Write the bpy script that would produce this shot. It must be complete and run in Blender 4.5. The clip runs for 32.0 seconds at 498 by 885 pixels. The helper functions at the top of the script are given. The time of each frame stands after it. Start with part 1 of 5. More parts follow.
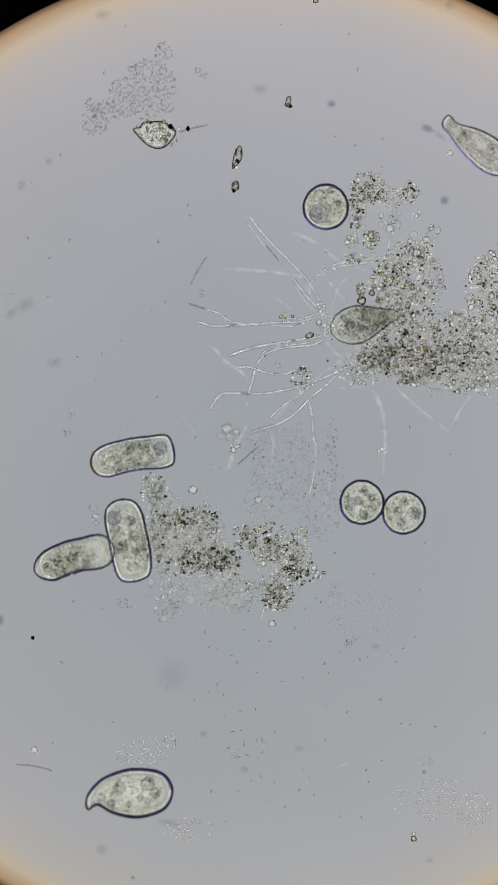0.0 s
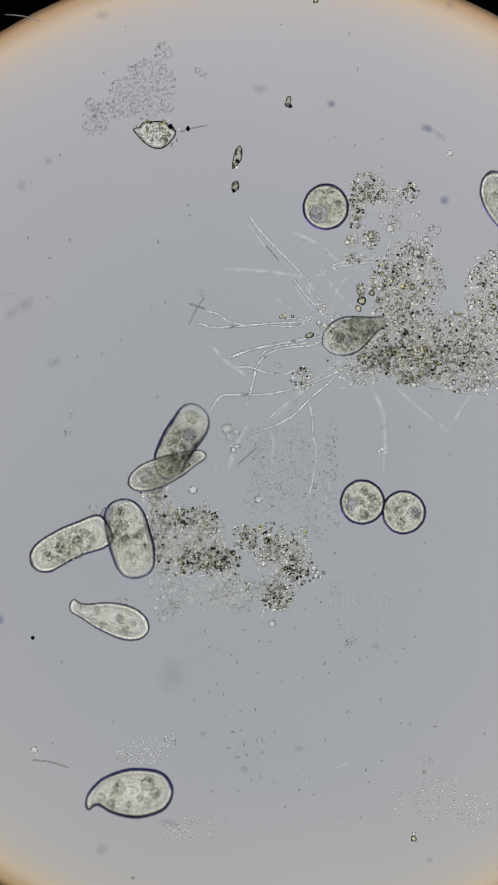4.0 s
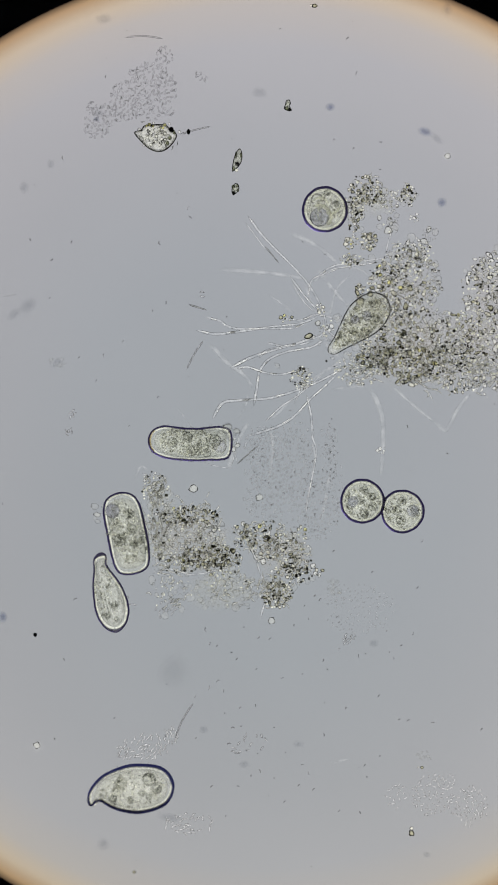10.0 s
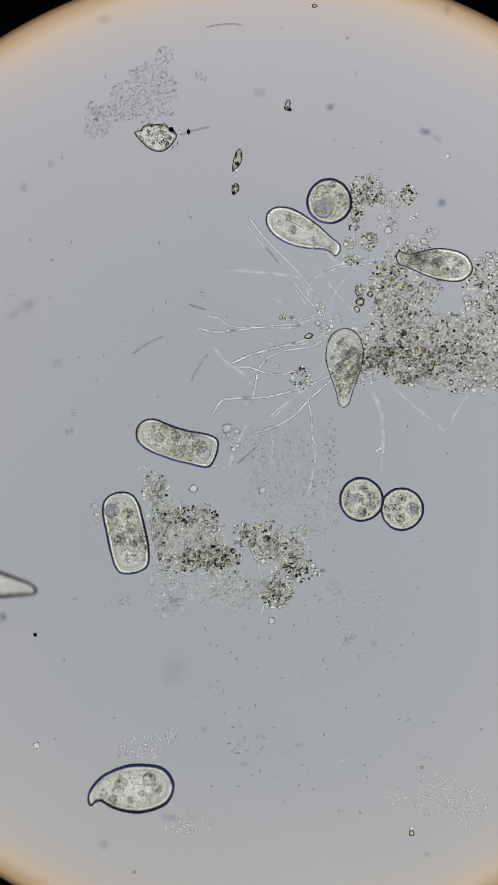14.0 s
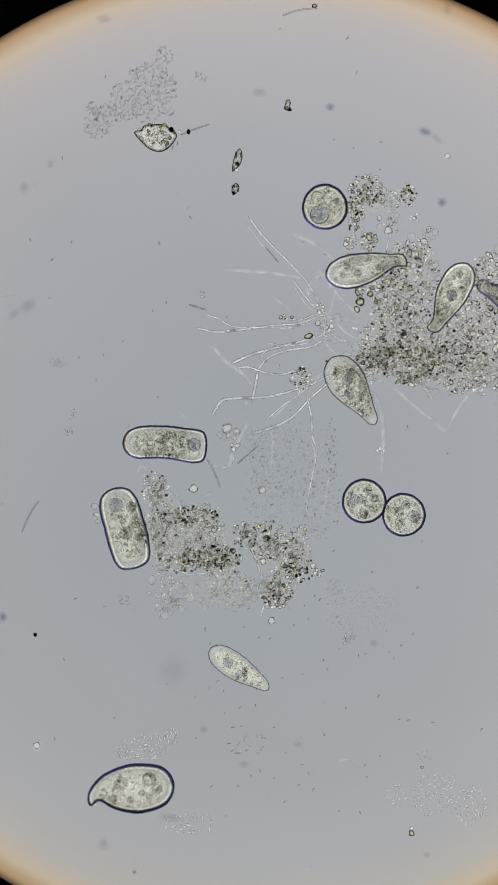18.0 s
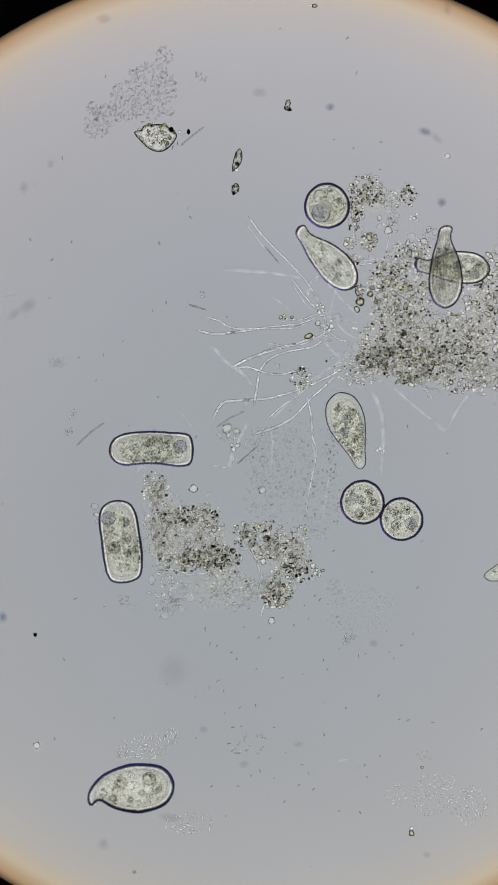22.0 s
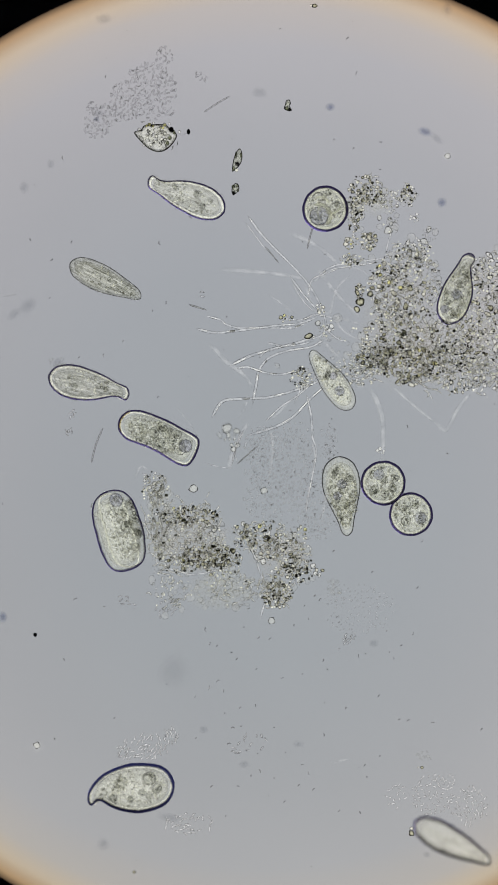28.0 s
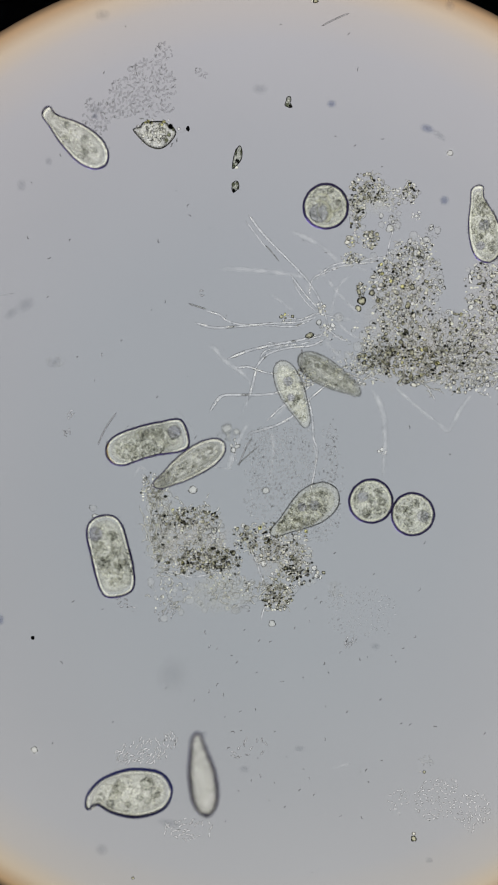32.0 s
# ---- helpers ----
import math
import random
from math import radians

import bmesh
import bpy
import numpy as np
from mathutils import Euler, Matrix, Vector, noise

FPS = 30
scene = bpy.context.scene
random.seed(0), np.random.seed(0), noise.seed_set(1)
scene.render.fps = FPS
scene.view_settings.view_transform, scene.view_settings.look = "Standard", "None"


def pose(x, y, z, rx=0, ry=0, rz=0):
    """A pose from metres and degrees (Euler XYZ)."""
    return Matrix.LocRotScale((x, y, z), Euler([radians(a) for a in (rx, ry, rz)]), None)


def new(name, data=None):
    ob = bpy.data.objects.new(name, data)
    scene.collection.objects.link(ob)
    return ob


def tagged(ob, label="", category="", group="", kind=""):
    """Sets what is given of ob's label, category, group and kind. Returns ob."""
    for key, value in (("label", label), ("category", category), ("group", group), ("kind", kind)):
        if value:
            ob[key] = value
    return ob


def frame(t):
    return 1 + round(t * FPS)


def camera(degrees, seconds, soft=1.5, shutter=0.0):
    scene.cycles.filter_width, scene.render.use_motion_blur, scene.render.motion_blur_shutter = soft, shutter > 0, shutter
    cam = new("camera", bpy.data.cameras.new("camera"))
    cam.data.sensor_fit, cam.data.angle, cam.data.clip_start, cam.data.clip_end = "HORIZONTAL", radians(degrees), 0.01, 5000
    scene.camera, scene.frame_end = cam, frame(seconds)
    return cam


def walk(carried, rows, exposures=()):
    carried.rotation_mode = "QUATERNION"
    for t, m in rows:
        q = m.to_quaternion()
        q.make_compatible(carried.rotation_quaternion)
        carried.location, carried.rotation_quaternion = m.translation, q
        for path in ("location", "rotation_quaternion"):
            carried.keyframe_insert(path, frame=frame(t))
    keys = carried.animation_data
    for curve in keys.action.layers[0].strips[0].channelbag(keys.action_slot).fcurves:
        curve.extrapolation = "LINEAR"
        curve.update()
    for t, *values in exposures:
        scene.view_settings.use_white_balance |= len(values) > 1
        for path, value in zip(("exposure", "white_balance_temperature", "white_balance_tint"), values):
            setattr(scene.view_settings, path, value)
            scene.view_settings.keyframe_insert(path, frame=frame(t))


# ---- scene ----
# A water drop on a microscope slide, built ten thousand times enlarged:
# one centimetre of the scene stands for one micrometre of the slide.
U = 0.005                    # metres at slide level to one unit of the camera's view
FOV = 14.0
HALF = math.tan(radians(FOV / 2))
HEIGHT = 441 * U / HALF
ZOOM = ((0, 1.0), (8.4, 1.0), (8.7, 0.993), (9.0, 0.9862), (9.5, 0.9935), (10.0, 0.988), (10.4, 0.988), (28.3, 0.988),
        (28.6, 0.991), (28.9, 1.0), (32, 1.0))


def zoom(t):
    return float(np.interp(t, [a for a, b in ZOOM], [b for a, b in ZOOM]))


def eye(t):
    s = zoom(t)
    x, y = 416 + 25 / s - 441, 684 + 100 / s - 784
    return x * U, -y * U, HEIGHT / s


def place(x, y, z=0.0, t=0.0):
    """The point of the drop at height z that the camera sees at view position x, y (x right, y down) at t seconds."""
    ex, ey, ez = eye(t)
    k = HALF * (ez - z) / 441
    return Vector((ex + (x - 441) * k, ey + (784 - y) * k, z))


cam = camera(FOV, 32.0, soft=1.45)
cam.data.dof.use_dof, cam.data.dof.focus_distance, cam.data.dof.aperture_fstop = True, HEIGHT / 0.988 - 0.10, 0.22
walk(cam, [(t, pose(*eye(t))) for t, s in ZOOM], [(0, 0.0), (8.5, 0.0), (9.0, 0.04), (28.4, 0.04), (28.9, 0.0), (32, 0.0)])

# ---- light: the condenser lamp under the slide ----
world = bpy.data.worlds.new("room")
world.use_nodes = True
world.node_tree.nodes["Background"].inputs["Color"].default_value = (0.80, 0.86, 1.0, 1)
world.node_tree.nodes["Background"].inputs["Strength"].default_value = 0.03
scene.world = world
lamp = bpy.data.lights.new("condenser_lamp", "SUN")
lamp.energy, lamp.angle, lamp.color = 3.2, radians(24), (1.0, 0.99, 0.96)
new("condenser_lamp", lamp).matrix_world = pose(0, 0, -6, 169, 9, 0)
scene.cycles.transparent_max_bounces = 40


# ---- materials ----
def srgb(r, g, b):
    return tuple((c / 255 / 12.92 if c < 10 else ((c / 255 + 0.055) / 1.055) ** 2.4) for c in (r, g, b)) + (1.0,)


def tree(name):
    mat = bpy.data.materials.new(name)
    mat.use_nodes = True
    nt = mat.node_tree
    nt.nodes.clear()
    return mat, nt, nt.nodes.new("ShaderNodeOutputMaterial")


def node(nt, kind, **values):
    n = nt.nodes.new(kind)
    for key, value in values.items():
        n.inputs[key.replace("_", " ")].default_value = value
    return n


def ramp(nt, stops):
    n = nt.nodes.new("ShaderNodeValToRGB")
    e = n.color_ramp.elements
    while len(e) < len(stops):
        e.new(0.5)
    for el, (p, c) in zip(e, stops):
        el.position, el.color = p, c
    return n


def clear(name, tint, tint2, scatter, glow, rim=(0.5, 0.8), rim_col=(0.03, 0.025, 0.09), rim_max=0.95, scale=30.0, stretch=(1, 1, 1), spread=(0.35, 0.65), vary=0.0, ragged=0.25, emboss=0.0):
    """Living jelly: see-through with a mottled tint, a little milky; the dark rim of refraction is painted as dark
    gloss where it is seen edge-on.
    """
    mat, nt, out = tree(name)
    co = nt.nodes.new("ShaderNodeTexCoord")
    mp = nt.nodes.new("ShaderNodeMapping")
    mp.inputs["Scale"].default_value = stretch
    nt.links.new(co.outputs["Object"], mp.inputs["Vector"])
    big = node(nt, "ShaderNodeTexNoise", Scale=scale, Detail=3.0, Roughness=0.65)
    fine = node(nt, "ShaderNodeTexNoise", Scale=scale * 3.3, Detail=2.0, Roughness=0.6)
    for n in (big, fine):
        nt.links.new(mp.outputs["Vector"], n.inputs["Vector"])
    add = nt.nodes.new("ShaderNodeMath")
    add.operation = "ADD"
    nt.links.new(big.outputs["Fac"], add.inputs[0])
    nt.links.new(fine.outputs["Fac"], add.inputs[1])
    half = node(nt, "ShaderNodeMath")
    half.operation = "MULTIPLY"
    half.inputs[1].default_value = 0.5
    nt.links.new(add.outputs[0], half.inputs[0])
    r = ramp(nt, ((spread[0], (*tint, 1)), (spread[1], (*tint2, 1))))
    nt.links.new(half.outputs[0], r.inputs["Fac"])
    colour = r.outputs["Color"]
    if vary:
        info = nt.nodes.new("ShaderNodeObjectInfo")
        geo = nt.nodes.new("ShaderNodeNewGeometry")
        s = nt.nodes.new("ShaderNodeMath")
        s.operation = "ADD"
        nt.links.new(info.outputs["Random"], s.inputs[0])
        nt.links.new(geo.outputs["Random Per Island"], s.inputs[1])
        f = nt.nodes.new("ShaderNodeMath")
        f.operation = "FRACT"
        nt.links.new(s.outputs[0], f.inputs[0])
        m = nt.nodes.new("ShaderNodeMapRange")
        m.inputs["To Min"].default_value, m.inputs["To Max"].default_value = 1 - vary, 1.0
        nt.links.new(f.outputs[0], m.inputs["Value"])
        mul = nt.nodes.new("ShaderNodeVectorMath")
        mul.operation = "SCALE"
        nt.links.new(colour, mul.inputs[0])
        nt.links.new(m.outputs["Result"], mul.inputs["Scale"])
        colour = mul.outputs["Vector"]
    a = nt.nodes.new("ShaderNodeBsdfTransparent")
    nt.links.new(colour, a.inputs["Color"])
    b = node(nt, "ShaderNodeBsdfTranslucent", Color=(*glow, 1))
    mix = nt.nodes.new("ShaderNodeMixShader")
    mix.inputs[0].default_value = scatter
    if emboss:
        # embossed light painted in: bright mottling shifted beside the dark
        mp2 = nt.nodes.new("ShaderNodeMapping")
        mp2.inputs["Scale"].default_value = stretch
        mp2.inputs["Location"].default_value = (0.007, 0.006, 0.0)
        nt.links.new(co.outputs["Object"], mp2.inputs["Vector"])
        bright_noise = node(nt, "ShaderNodeTexNoise", Scale=scale * 1.6, Detail=3.0, Roughness=0.7)
        nt.links.new(mp2.outputs["Vector"], bright_noise.inputs["Vector"])
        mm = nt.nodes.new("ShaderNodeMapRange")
        for key, v in (("From Min", 0.40), ("From Max", 0.60), ("To Min", scatter * (1 - emboss)), ("To Max", scatter * (1 + emboss))):
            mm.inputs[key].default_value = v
        nt.links.new(bright_noise.outputs["Fac"], mm.inputs["Value"])
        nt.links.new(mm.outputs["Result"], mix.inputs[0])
    nt.links.new(a.outputs[0], mix.inputs[1])
    nt.links.new(b.outputs[0], mix.inputs[2])
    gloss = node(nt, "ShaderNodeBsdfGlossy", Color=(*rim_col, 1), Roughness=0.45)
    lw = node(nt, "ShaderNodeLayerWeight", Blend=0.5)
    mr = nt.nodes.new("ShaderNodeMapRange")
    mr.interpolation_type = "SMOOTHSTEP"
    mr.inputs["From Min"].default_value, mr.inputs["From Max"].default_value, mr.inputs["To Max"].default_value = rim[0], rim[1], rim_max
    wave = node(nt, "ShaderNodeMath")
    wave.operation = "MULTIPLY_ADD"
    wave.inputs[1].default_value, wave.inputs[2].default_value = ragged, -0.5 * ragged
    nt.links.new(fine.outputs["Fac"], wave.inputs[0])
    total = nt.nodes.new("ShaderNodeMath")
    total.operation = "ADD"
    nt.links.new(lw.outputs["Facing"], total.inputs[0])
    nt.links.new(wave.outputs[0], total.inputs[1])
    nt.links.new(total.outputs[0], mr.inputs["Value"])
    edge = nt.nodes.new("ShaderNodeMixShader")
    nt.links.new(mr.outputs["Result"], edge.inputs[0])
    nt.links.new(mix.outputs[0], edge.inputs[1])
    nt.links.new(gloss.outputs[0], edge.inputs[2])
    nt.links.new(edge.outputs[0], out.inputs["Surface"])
    return mat


def soft_speck(name, colour, strength):
    """Dust out of the plane of focus: densest in its middle and thinning out to nothing."""
    mat, nt, out = tree(name)
    co = nt.nodes.new("ShaderNodeTexCoord")
    ln = nt.nodes.new("ShaderNodeVectorMath")
    ln.operation = "LENGTH"
    nt.links.new(co.outputs["Object"], ln.inputs[0])
    mr = nt.nodes.new("ShaderNodeMapRange")
    mr.interpolation_type = "SMOOTHERSTEP"
    for key, v in (("From Min", 0.0), ("From Max", 1.0), ("To Min", strength), ("To Max", 0.0)):
        mr.inputs[key].default_value = v
    nt.links.new(ln.outputs["Value"], mr.inputs["Value"])
    a = nt.nodes.new("ShaderNodeBsdfTransparent")
    d = node(nt, "ShaderNodeBsdfTranslucent", Color=(*colour, 1))
    mix = nt.nodes.new("ShaderNodeMixShader")
    nt.links.new(mr.outputs["Result"], mix.inputs[0])
    nt.links.new(a.outputs[0], mix.inputs[1])
    nt.links.new(d.outputs[0], mix.inputs[2])
    nt.links.new(mix.outputs[0], out.inputs["Surface"])
    return mat


def film_mat(name, tint, amount, scale):
    """Thin mucus with holes: patchy, see-through."""
    mat, nt, out = tree(name)
    co = nt.nodes.new("ShaderNodeTexCoord")
    n1 = node(nt, "ShaderNodeTexNoise", Scale=scale, Detail=4.0, Roughness=0.7)
    n2 = node(nt, "ShaderNodeTexNoise", Scale=scale * 5, Detail=2.0, Roughness=0.6)
    att = nt.nodes.new("ShaderNodeAttribute")
    att.attribute_name = "thick"
    for n in (n1, n2):
        nt.links.new(co.outputs["Object"], n.inputs["Vector"])
    mul = nt.nodes.new("ShaderNodeMath")
    mul.operation = "MULTIPLY"
    nt.links.new(n1.outputs["Fac"], mul.inputs[0])
    nt.links.new(n2.outputs["Fac"], mul.inputs[1])
    mr = nt.nodes.new("ShaderNodeMapRange")
    for key, v in (("From Min", 0.14), ("From Max", 0.40), ("To Min", 0.0), ("To Max", amount)):
        mr.inputs[key].default_value = v
    nt.links.new(mul.outputs[0], mr.inputs["Value"])
    m2 = nt.nodes.new("ShaderNodeMath")
    m2.operation = "MULTIPLY"
    nt.links.new(mr.outputs["Result"], m2.inputs[0])
    nt.links.new(att.outputs["Fac"], m2.inputs[1])
    a = nt.nodes.new("ShaderNodeBsdfTransparent")
    d = node(nt, "ShaderNodeBsdfTranslucent", Color=(*tint, 1))
    mix = nt.nodes.new("ShaderNodeMixShader")
    nt.links.new(m2.outputs[0], mix.inputs[0])
    nt.links.new(a.outputs[0], mix.inputs[1])
    nt.links.new(d.outputs[0], mix.inputs[2])
    nt.links.new(mix.outputs[0], out.inputs["Surface"])
    return mat


# Rim colours that stand in for the dark edge left by refraction.
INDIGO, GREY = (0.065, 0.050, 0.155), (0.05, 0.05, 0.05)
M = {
    "pellicle": clear("pellicle", (0.90, 0.915, 0.88), (1.0, 1.0, 0.985), 0.12, (1.0, 1.0, 0.94), (0.46, 0.64), INDIGO, 0.94, 60.0, (1, 1, 1), (0.45, 0.51), emboss=1.0),
    "pellicle_deep": clear("pellicle_deep", (0.90, 0.915, 0.88), (1.0, 1.0, 0.985), 0.12, (1.0, 1.0, 0.94), (0.57, 0.72), INDIGO, 0.94, 60.0, (1, 1, 1), (0.45, 0.51), emboss=1.0),
    # A wider painted rim imitates the outline of swimmers out of focus.
    "pellicle_glassy": clear("pellicle_glassy", (0.88, 0.875, 0.86), (1.0, 1.0, 0.99), 0.10, (1.0, 0.99, 0.95), (0.26, 0.54), INDIGO, 0.93, 20.0, (0.06, 1.3, 1.3), (0.45, 0.52), emboss=0.6),
    "pellicle_lined": clear("pellicle_lined", (0.70, 0.70, 0.67), (1.0, 1.0, 0.985), 0.09, (1.0, 1.0, 0.94), (0.45, 0.65), INDIGO, 0.93, 36.0, (0.05, 1.3, 1.3), (0.46, 0.51), emboss=1.0),
    "pellicle_lined_thin": clear("pellicle_lined_thin", (0.58, 0.585, 0.54), (1.0, 1.0, 0.97), 0.06, (1.0, 1.0, 0.93), (0.56, 0.78), GREY, 0.80, 36.0, (0.05, 1.3, 1.3), (0.46, 0.51), emboss=1.0),
    "pellicle_blue": clear("pellicle_blue", (0.90, 0.91, 0.88), (1.0, 1.0, 0.99), 0.12, (1.0, 1.0, 0.95), (0.38, 0.60), (0.055, 0.06, 0.22), 0.95, 60.0, (1, 1, 1), (0.45, 0.51), emboss=1.0),
    "pellicle_thin": clear("pellicle_thin", (0.90, 0.905, 0.87), (1.0, 1.0, 0.975), 0.11, (1.0, 1.0, 0.95), (0.56, 0.74), GREY, 0.94, 64.0, (1, 1, 1), (0.45, 0.51), emboss=1.0),
    "endoplasm": clear("endoplasm", (0.76, 0.77, 0.73), (1.0, 1.0, 0.985), 0.17, (1, 1, 0.95), (0.6, 1.0), GREY, 0.06, 52.0, (1, 1, 1), (0.470, 0.497), emboss=1.0),
    "endoplasm_glassy": clear("endoplasm_glassy", (0.82, 0.82, 0.79), (1.0, 1.0, 0.99), 0.11, (1, 1, 0.94), (0.6, 1.0), GREY, 0.08, 20.0, (0.05, 1.3, 1.3), (0.45, 0.51), emboss=0.6),
    "endoplasm_lined": clear("endoplasm_lined", (0.62, 0.625, 0.60), (1.0, 1.0, 0.99), 0.10, (1, 1, 0.95), (0.6, 1.0), GREY, 0.08, 34.0, (0.045, 1.3, 1.3), (0.46, 0.50), emboss=1.0),
    "vacuole": clear("vacuole", (0.72, 0.73, 0.74), (1.0, 1.0, 0.98), 0.10, (0.98, 0.98, 0.93), (0.50, 0.70), (0.025, 0.025, 0.025), 0.86, 60.0, (1, 1, 1), (0.43, 0.53), 0.0, 0.8, emboss=1.0),
    "ectoplasm": clear("ectoplasm", (0.99, 0.99, 0.95), (1, 1, 0.98), 0.50, (1, 1, 0.95), (0.5, 1.0), (0.3, 0.3, 0.3), 0.1, 30.0, emboss=0.6),
    "food": clear("food", (0.30, 0.31, 0.30), (0.80, 0.80, 0.76), 0.06, (0.8, 0.8, 0.7), (0.5, 0.9), (0.02, 0.02, 0.015), 0.6, 60.0, vary=0.45),
    "droplet": clear("droplet", (0.95, 0.95, 0.93), (1, 1, 0.98), 0.10, (1, 1, 0.95), (0.46, 0.72), (0.05, 0.05, 0.045), 0.80, 40.0, ragged=0.5, emboss=0.9),
    "vesicle": clear("vesicle", (0.95, 0.95, 0.93), (1, 1, 0.98), 0.20, (1, 1, 0.95), (0.36, 0.60), (0.03, 0.03, 0.03), 0.90, 40.0, ragged=0.3, emboss=0.5),
    "brown": clear("brown", (0.42, 0.33, 0.17), (0.80, 0.70, 0.42), 0.08, (0.9, 0.8, 0.5), (0.5, 0.9), (0.04, 0.03, 0.015), 0.6, 50.0, ragged=0.6),
    "smudge": clear("smudge", (0.80, 0.80, 0.79), (1.0, 1.0, 0.98), 0.06, (0.95, 0.95, 0.90), (0.5, 0.9), (0.05, 0.05, 0.05), 0.22, 50.0, (1, 1, 1), (0.43, 0.53), 0.0, 0.8, emboss=1.0),
    "vacuole_clear": clear("vacuole_clear", (0.70, 0.70, 0.79), (0.93, 0.93, 0.98), 0.05, (0.9, 0.9, 0.95), (0.58, 0.80), (0.04, 0.04, 0.06), 0.92, 30.0),
    "nucleus": clear("nucleus", (0.58, 0.59, 0.67), (0.95, 0.95, 0.99), 0.04, (0.7, 0.7, 0.75), (0.56, 0.76), (0.05, 0.05, 0.07), 0.95, 42.0, (1, 1, 1), (0.45, 0.53)),
    "grain": clear("grain", (0.50, 0.50, 0.46), (0.94, 0.94, 0.90), 0.06, (0.95, 0.95, 0.85), (0.24, 0.7), (0.03, 0.03, 0.03), 0.70, 40.0, vary=0.35),
    "grain_bright": clear("grain_bright", (0.98, 0.98, 0.94), (1, 1, 0.99), 0.62, (1, 1, 0.95), (0.5, 0.9), (0.1, 0.1, 0.1), 0.3, 40.0),
    "granule_olive": clear("granule_olive", (0.93, 0.875, 0.76), (1.0, 0.995, 0.95), 0.32, (1, 1, 0.94), (0.34, 0.60), (0.020, 0.019, 0.015), 0.88, 50.0, (1, 1, 1), (0.40, 0.50), 0.12, 0.9),
    "granule_dark": clear("granule_dark", (0.36, 0.34, 0.26), (1.0, 0.98, 0.84), 0.26, (1, 1, 0.86), (0.20, 0.50), (0.012, 0.012, 0.009), 0.95, 60.0, (1, 1, 1), (0.44, 0.51), 0.22, 0.9),
    "granule_clear": clear("granule_clear", (0.96, 0.96, 0.94), (1.0, 1.0, 0.99), 0.24, (1, 1, 0.97), (0.40, 0.64), (0.05, 0.05, 0.05), 0.74, 50.0, (1, 1, 1), (0.4, 0.6), 0.04, 0.9),
    "haze": clear("haze", (0.96, 0.96, 0.95), (1.0, 1.0, 1.0), 0.034, (1, 1, 0.96), (0.40, 0.90), (0.12, 0.12, 0.12), 0.30, 20.0, (1, 1, 1), (0.4, 0.6), 0.02, 1.2, emboss=0.8),
    "speck_dark": clear("speck_dark", (0.09, 0.09, 0.07), (0.42, 0.41, 0.35), 0.03, (0.5, 0.5, 0.4), (0.4, 0.9), (0.012, 0.012, 0.010), 0.85, 60.0, vary=0.4),
    "rod": clear("rod", (0.86, 0.86, 0.87), (1, 1, 1), 0.14, (1, 1, 1), (0.26, 0.60), (0.03, 0.03, 0.034), 0.80, 60.0, vary=0.2, ragged=0.8, emboss=0.8),
    "rod_grey": clear("rod_grey", (0.88, 0.88, 0.90), (1.0, 1.0, 1.0), 0.07, (1, 1, 1), (0.15, 0.80), (0.11, 0.11, 0.13), 0.42, 60.0, vary=0.14, ragged=0.8, emboss=0.9),
    "rod_dark": clear("rod_dark", (0.62, 0.62, 0.63), (0.92, 0.92, 0.93), 0.12, (1, 1, 1), (0.26, 0.60), (0.02, 0.02, 0.025), 0.84, 60.0, vary=0.35, ragged=0.8, emboss=0.8),
    "rod_pale": clear("rod_pale", (0.91, 0.91, 0.91), (1, 1, 1), 0.19, (1, 1, 1), (0.28, 0.70), (0.06, 0.06, 0.065), 0.62, 60.0, vary=0.15, ragged=0.8, emboss=0.9),
    "rod_faint": clear("rod_faint", (0.93, 0.94, 0.945), (1, 1, 1), 0.08, (1, 1, 1), (0.36, 0.90), (0.08, 0.085, 0.095), 0.46, 40.0, vary=0.10),
    "strand": clear("strand", (0.88, 0.875, 0.84), (1, 1, 0.98), 0.14, (1, 1, 0.96), (0.30, 0.66), (0.030, 0.030, 0.027), 0.80, 50.0, (1, 1, 1), (0.4, 0.55), 0.10, 1.0, emboss=1.0),
    "thread": clear("thread", (0.97, 0.97, 0.97), (1, 1, 1), 0.085, (1, 1, 1), (0.34, 0.74), (0.05, 0.05, 0.05), 0.60, 12.0, (1, 1, 1), (0.4, 0.6), 0.0, 1.5, emboss=1.0),
    "thread_bright": clear("thread_bright", (0.97, 0.97, 0.96), (1, 1, 1), 0.29, (1, 1, 0.98), (0.42, 0.66), (0.03, 0.03, 0.03), 0.80, 24.0, ragged=1.0, emboss=0.6),
    "thread_dark": clear("thread_dark", (0.50, 0.50, 0.49), (0.9, 0.9, 0.88), 0.08, (1, 1, 1), (0.20, 0.55), (0.03, 0.03, 0.03), 0.9, 20.0, ragged=0.9, emboss=0.8),
    "thread_pale": clear("thread_pale", (0.985, 0.985, 0.985), (1, 1, 1), 0.045, (1, 1, 1), (0.45, 1.0), (0.14, 0.14, 0.14), 0.16, 9.0, emboss=1.0),
    "shell": clear("shell", (0.80, 0.80, 0.75), (1.0, 1.0, 0.98), 0.16, (1, 1, 0.94), (0.28, 0.60), (0.025, 0.025, 0.02), 0.97, 24.0, (1, 1, 1), (0.43, 0.54), 0.0, 0.9, emboss=0.9),
    "amber": clear("amber", (0.93, 0.90, 0.52), (1.0, 0.98, 0.74), 0.32, (1, 0.98, 0.70), (0.34, 0.62), (0.03, 0.028, 0.01), 0.9, 40.0, ragged=0.6),
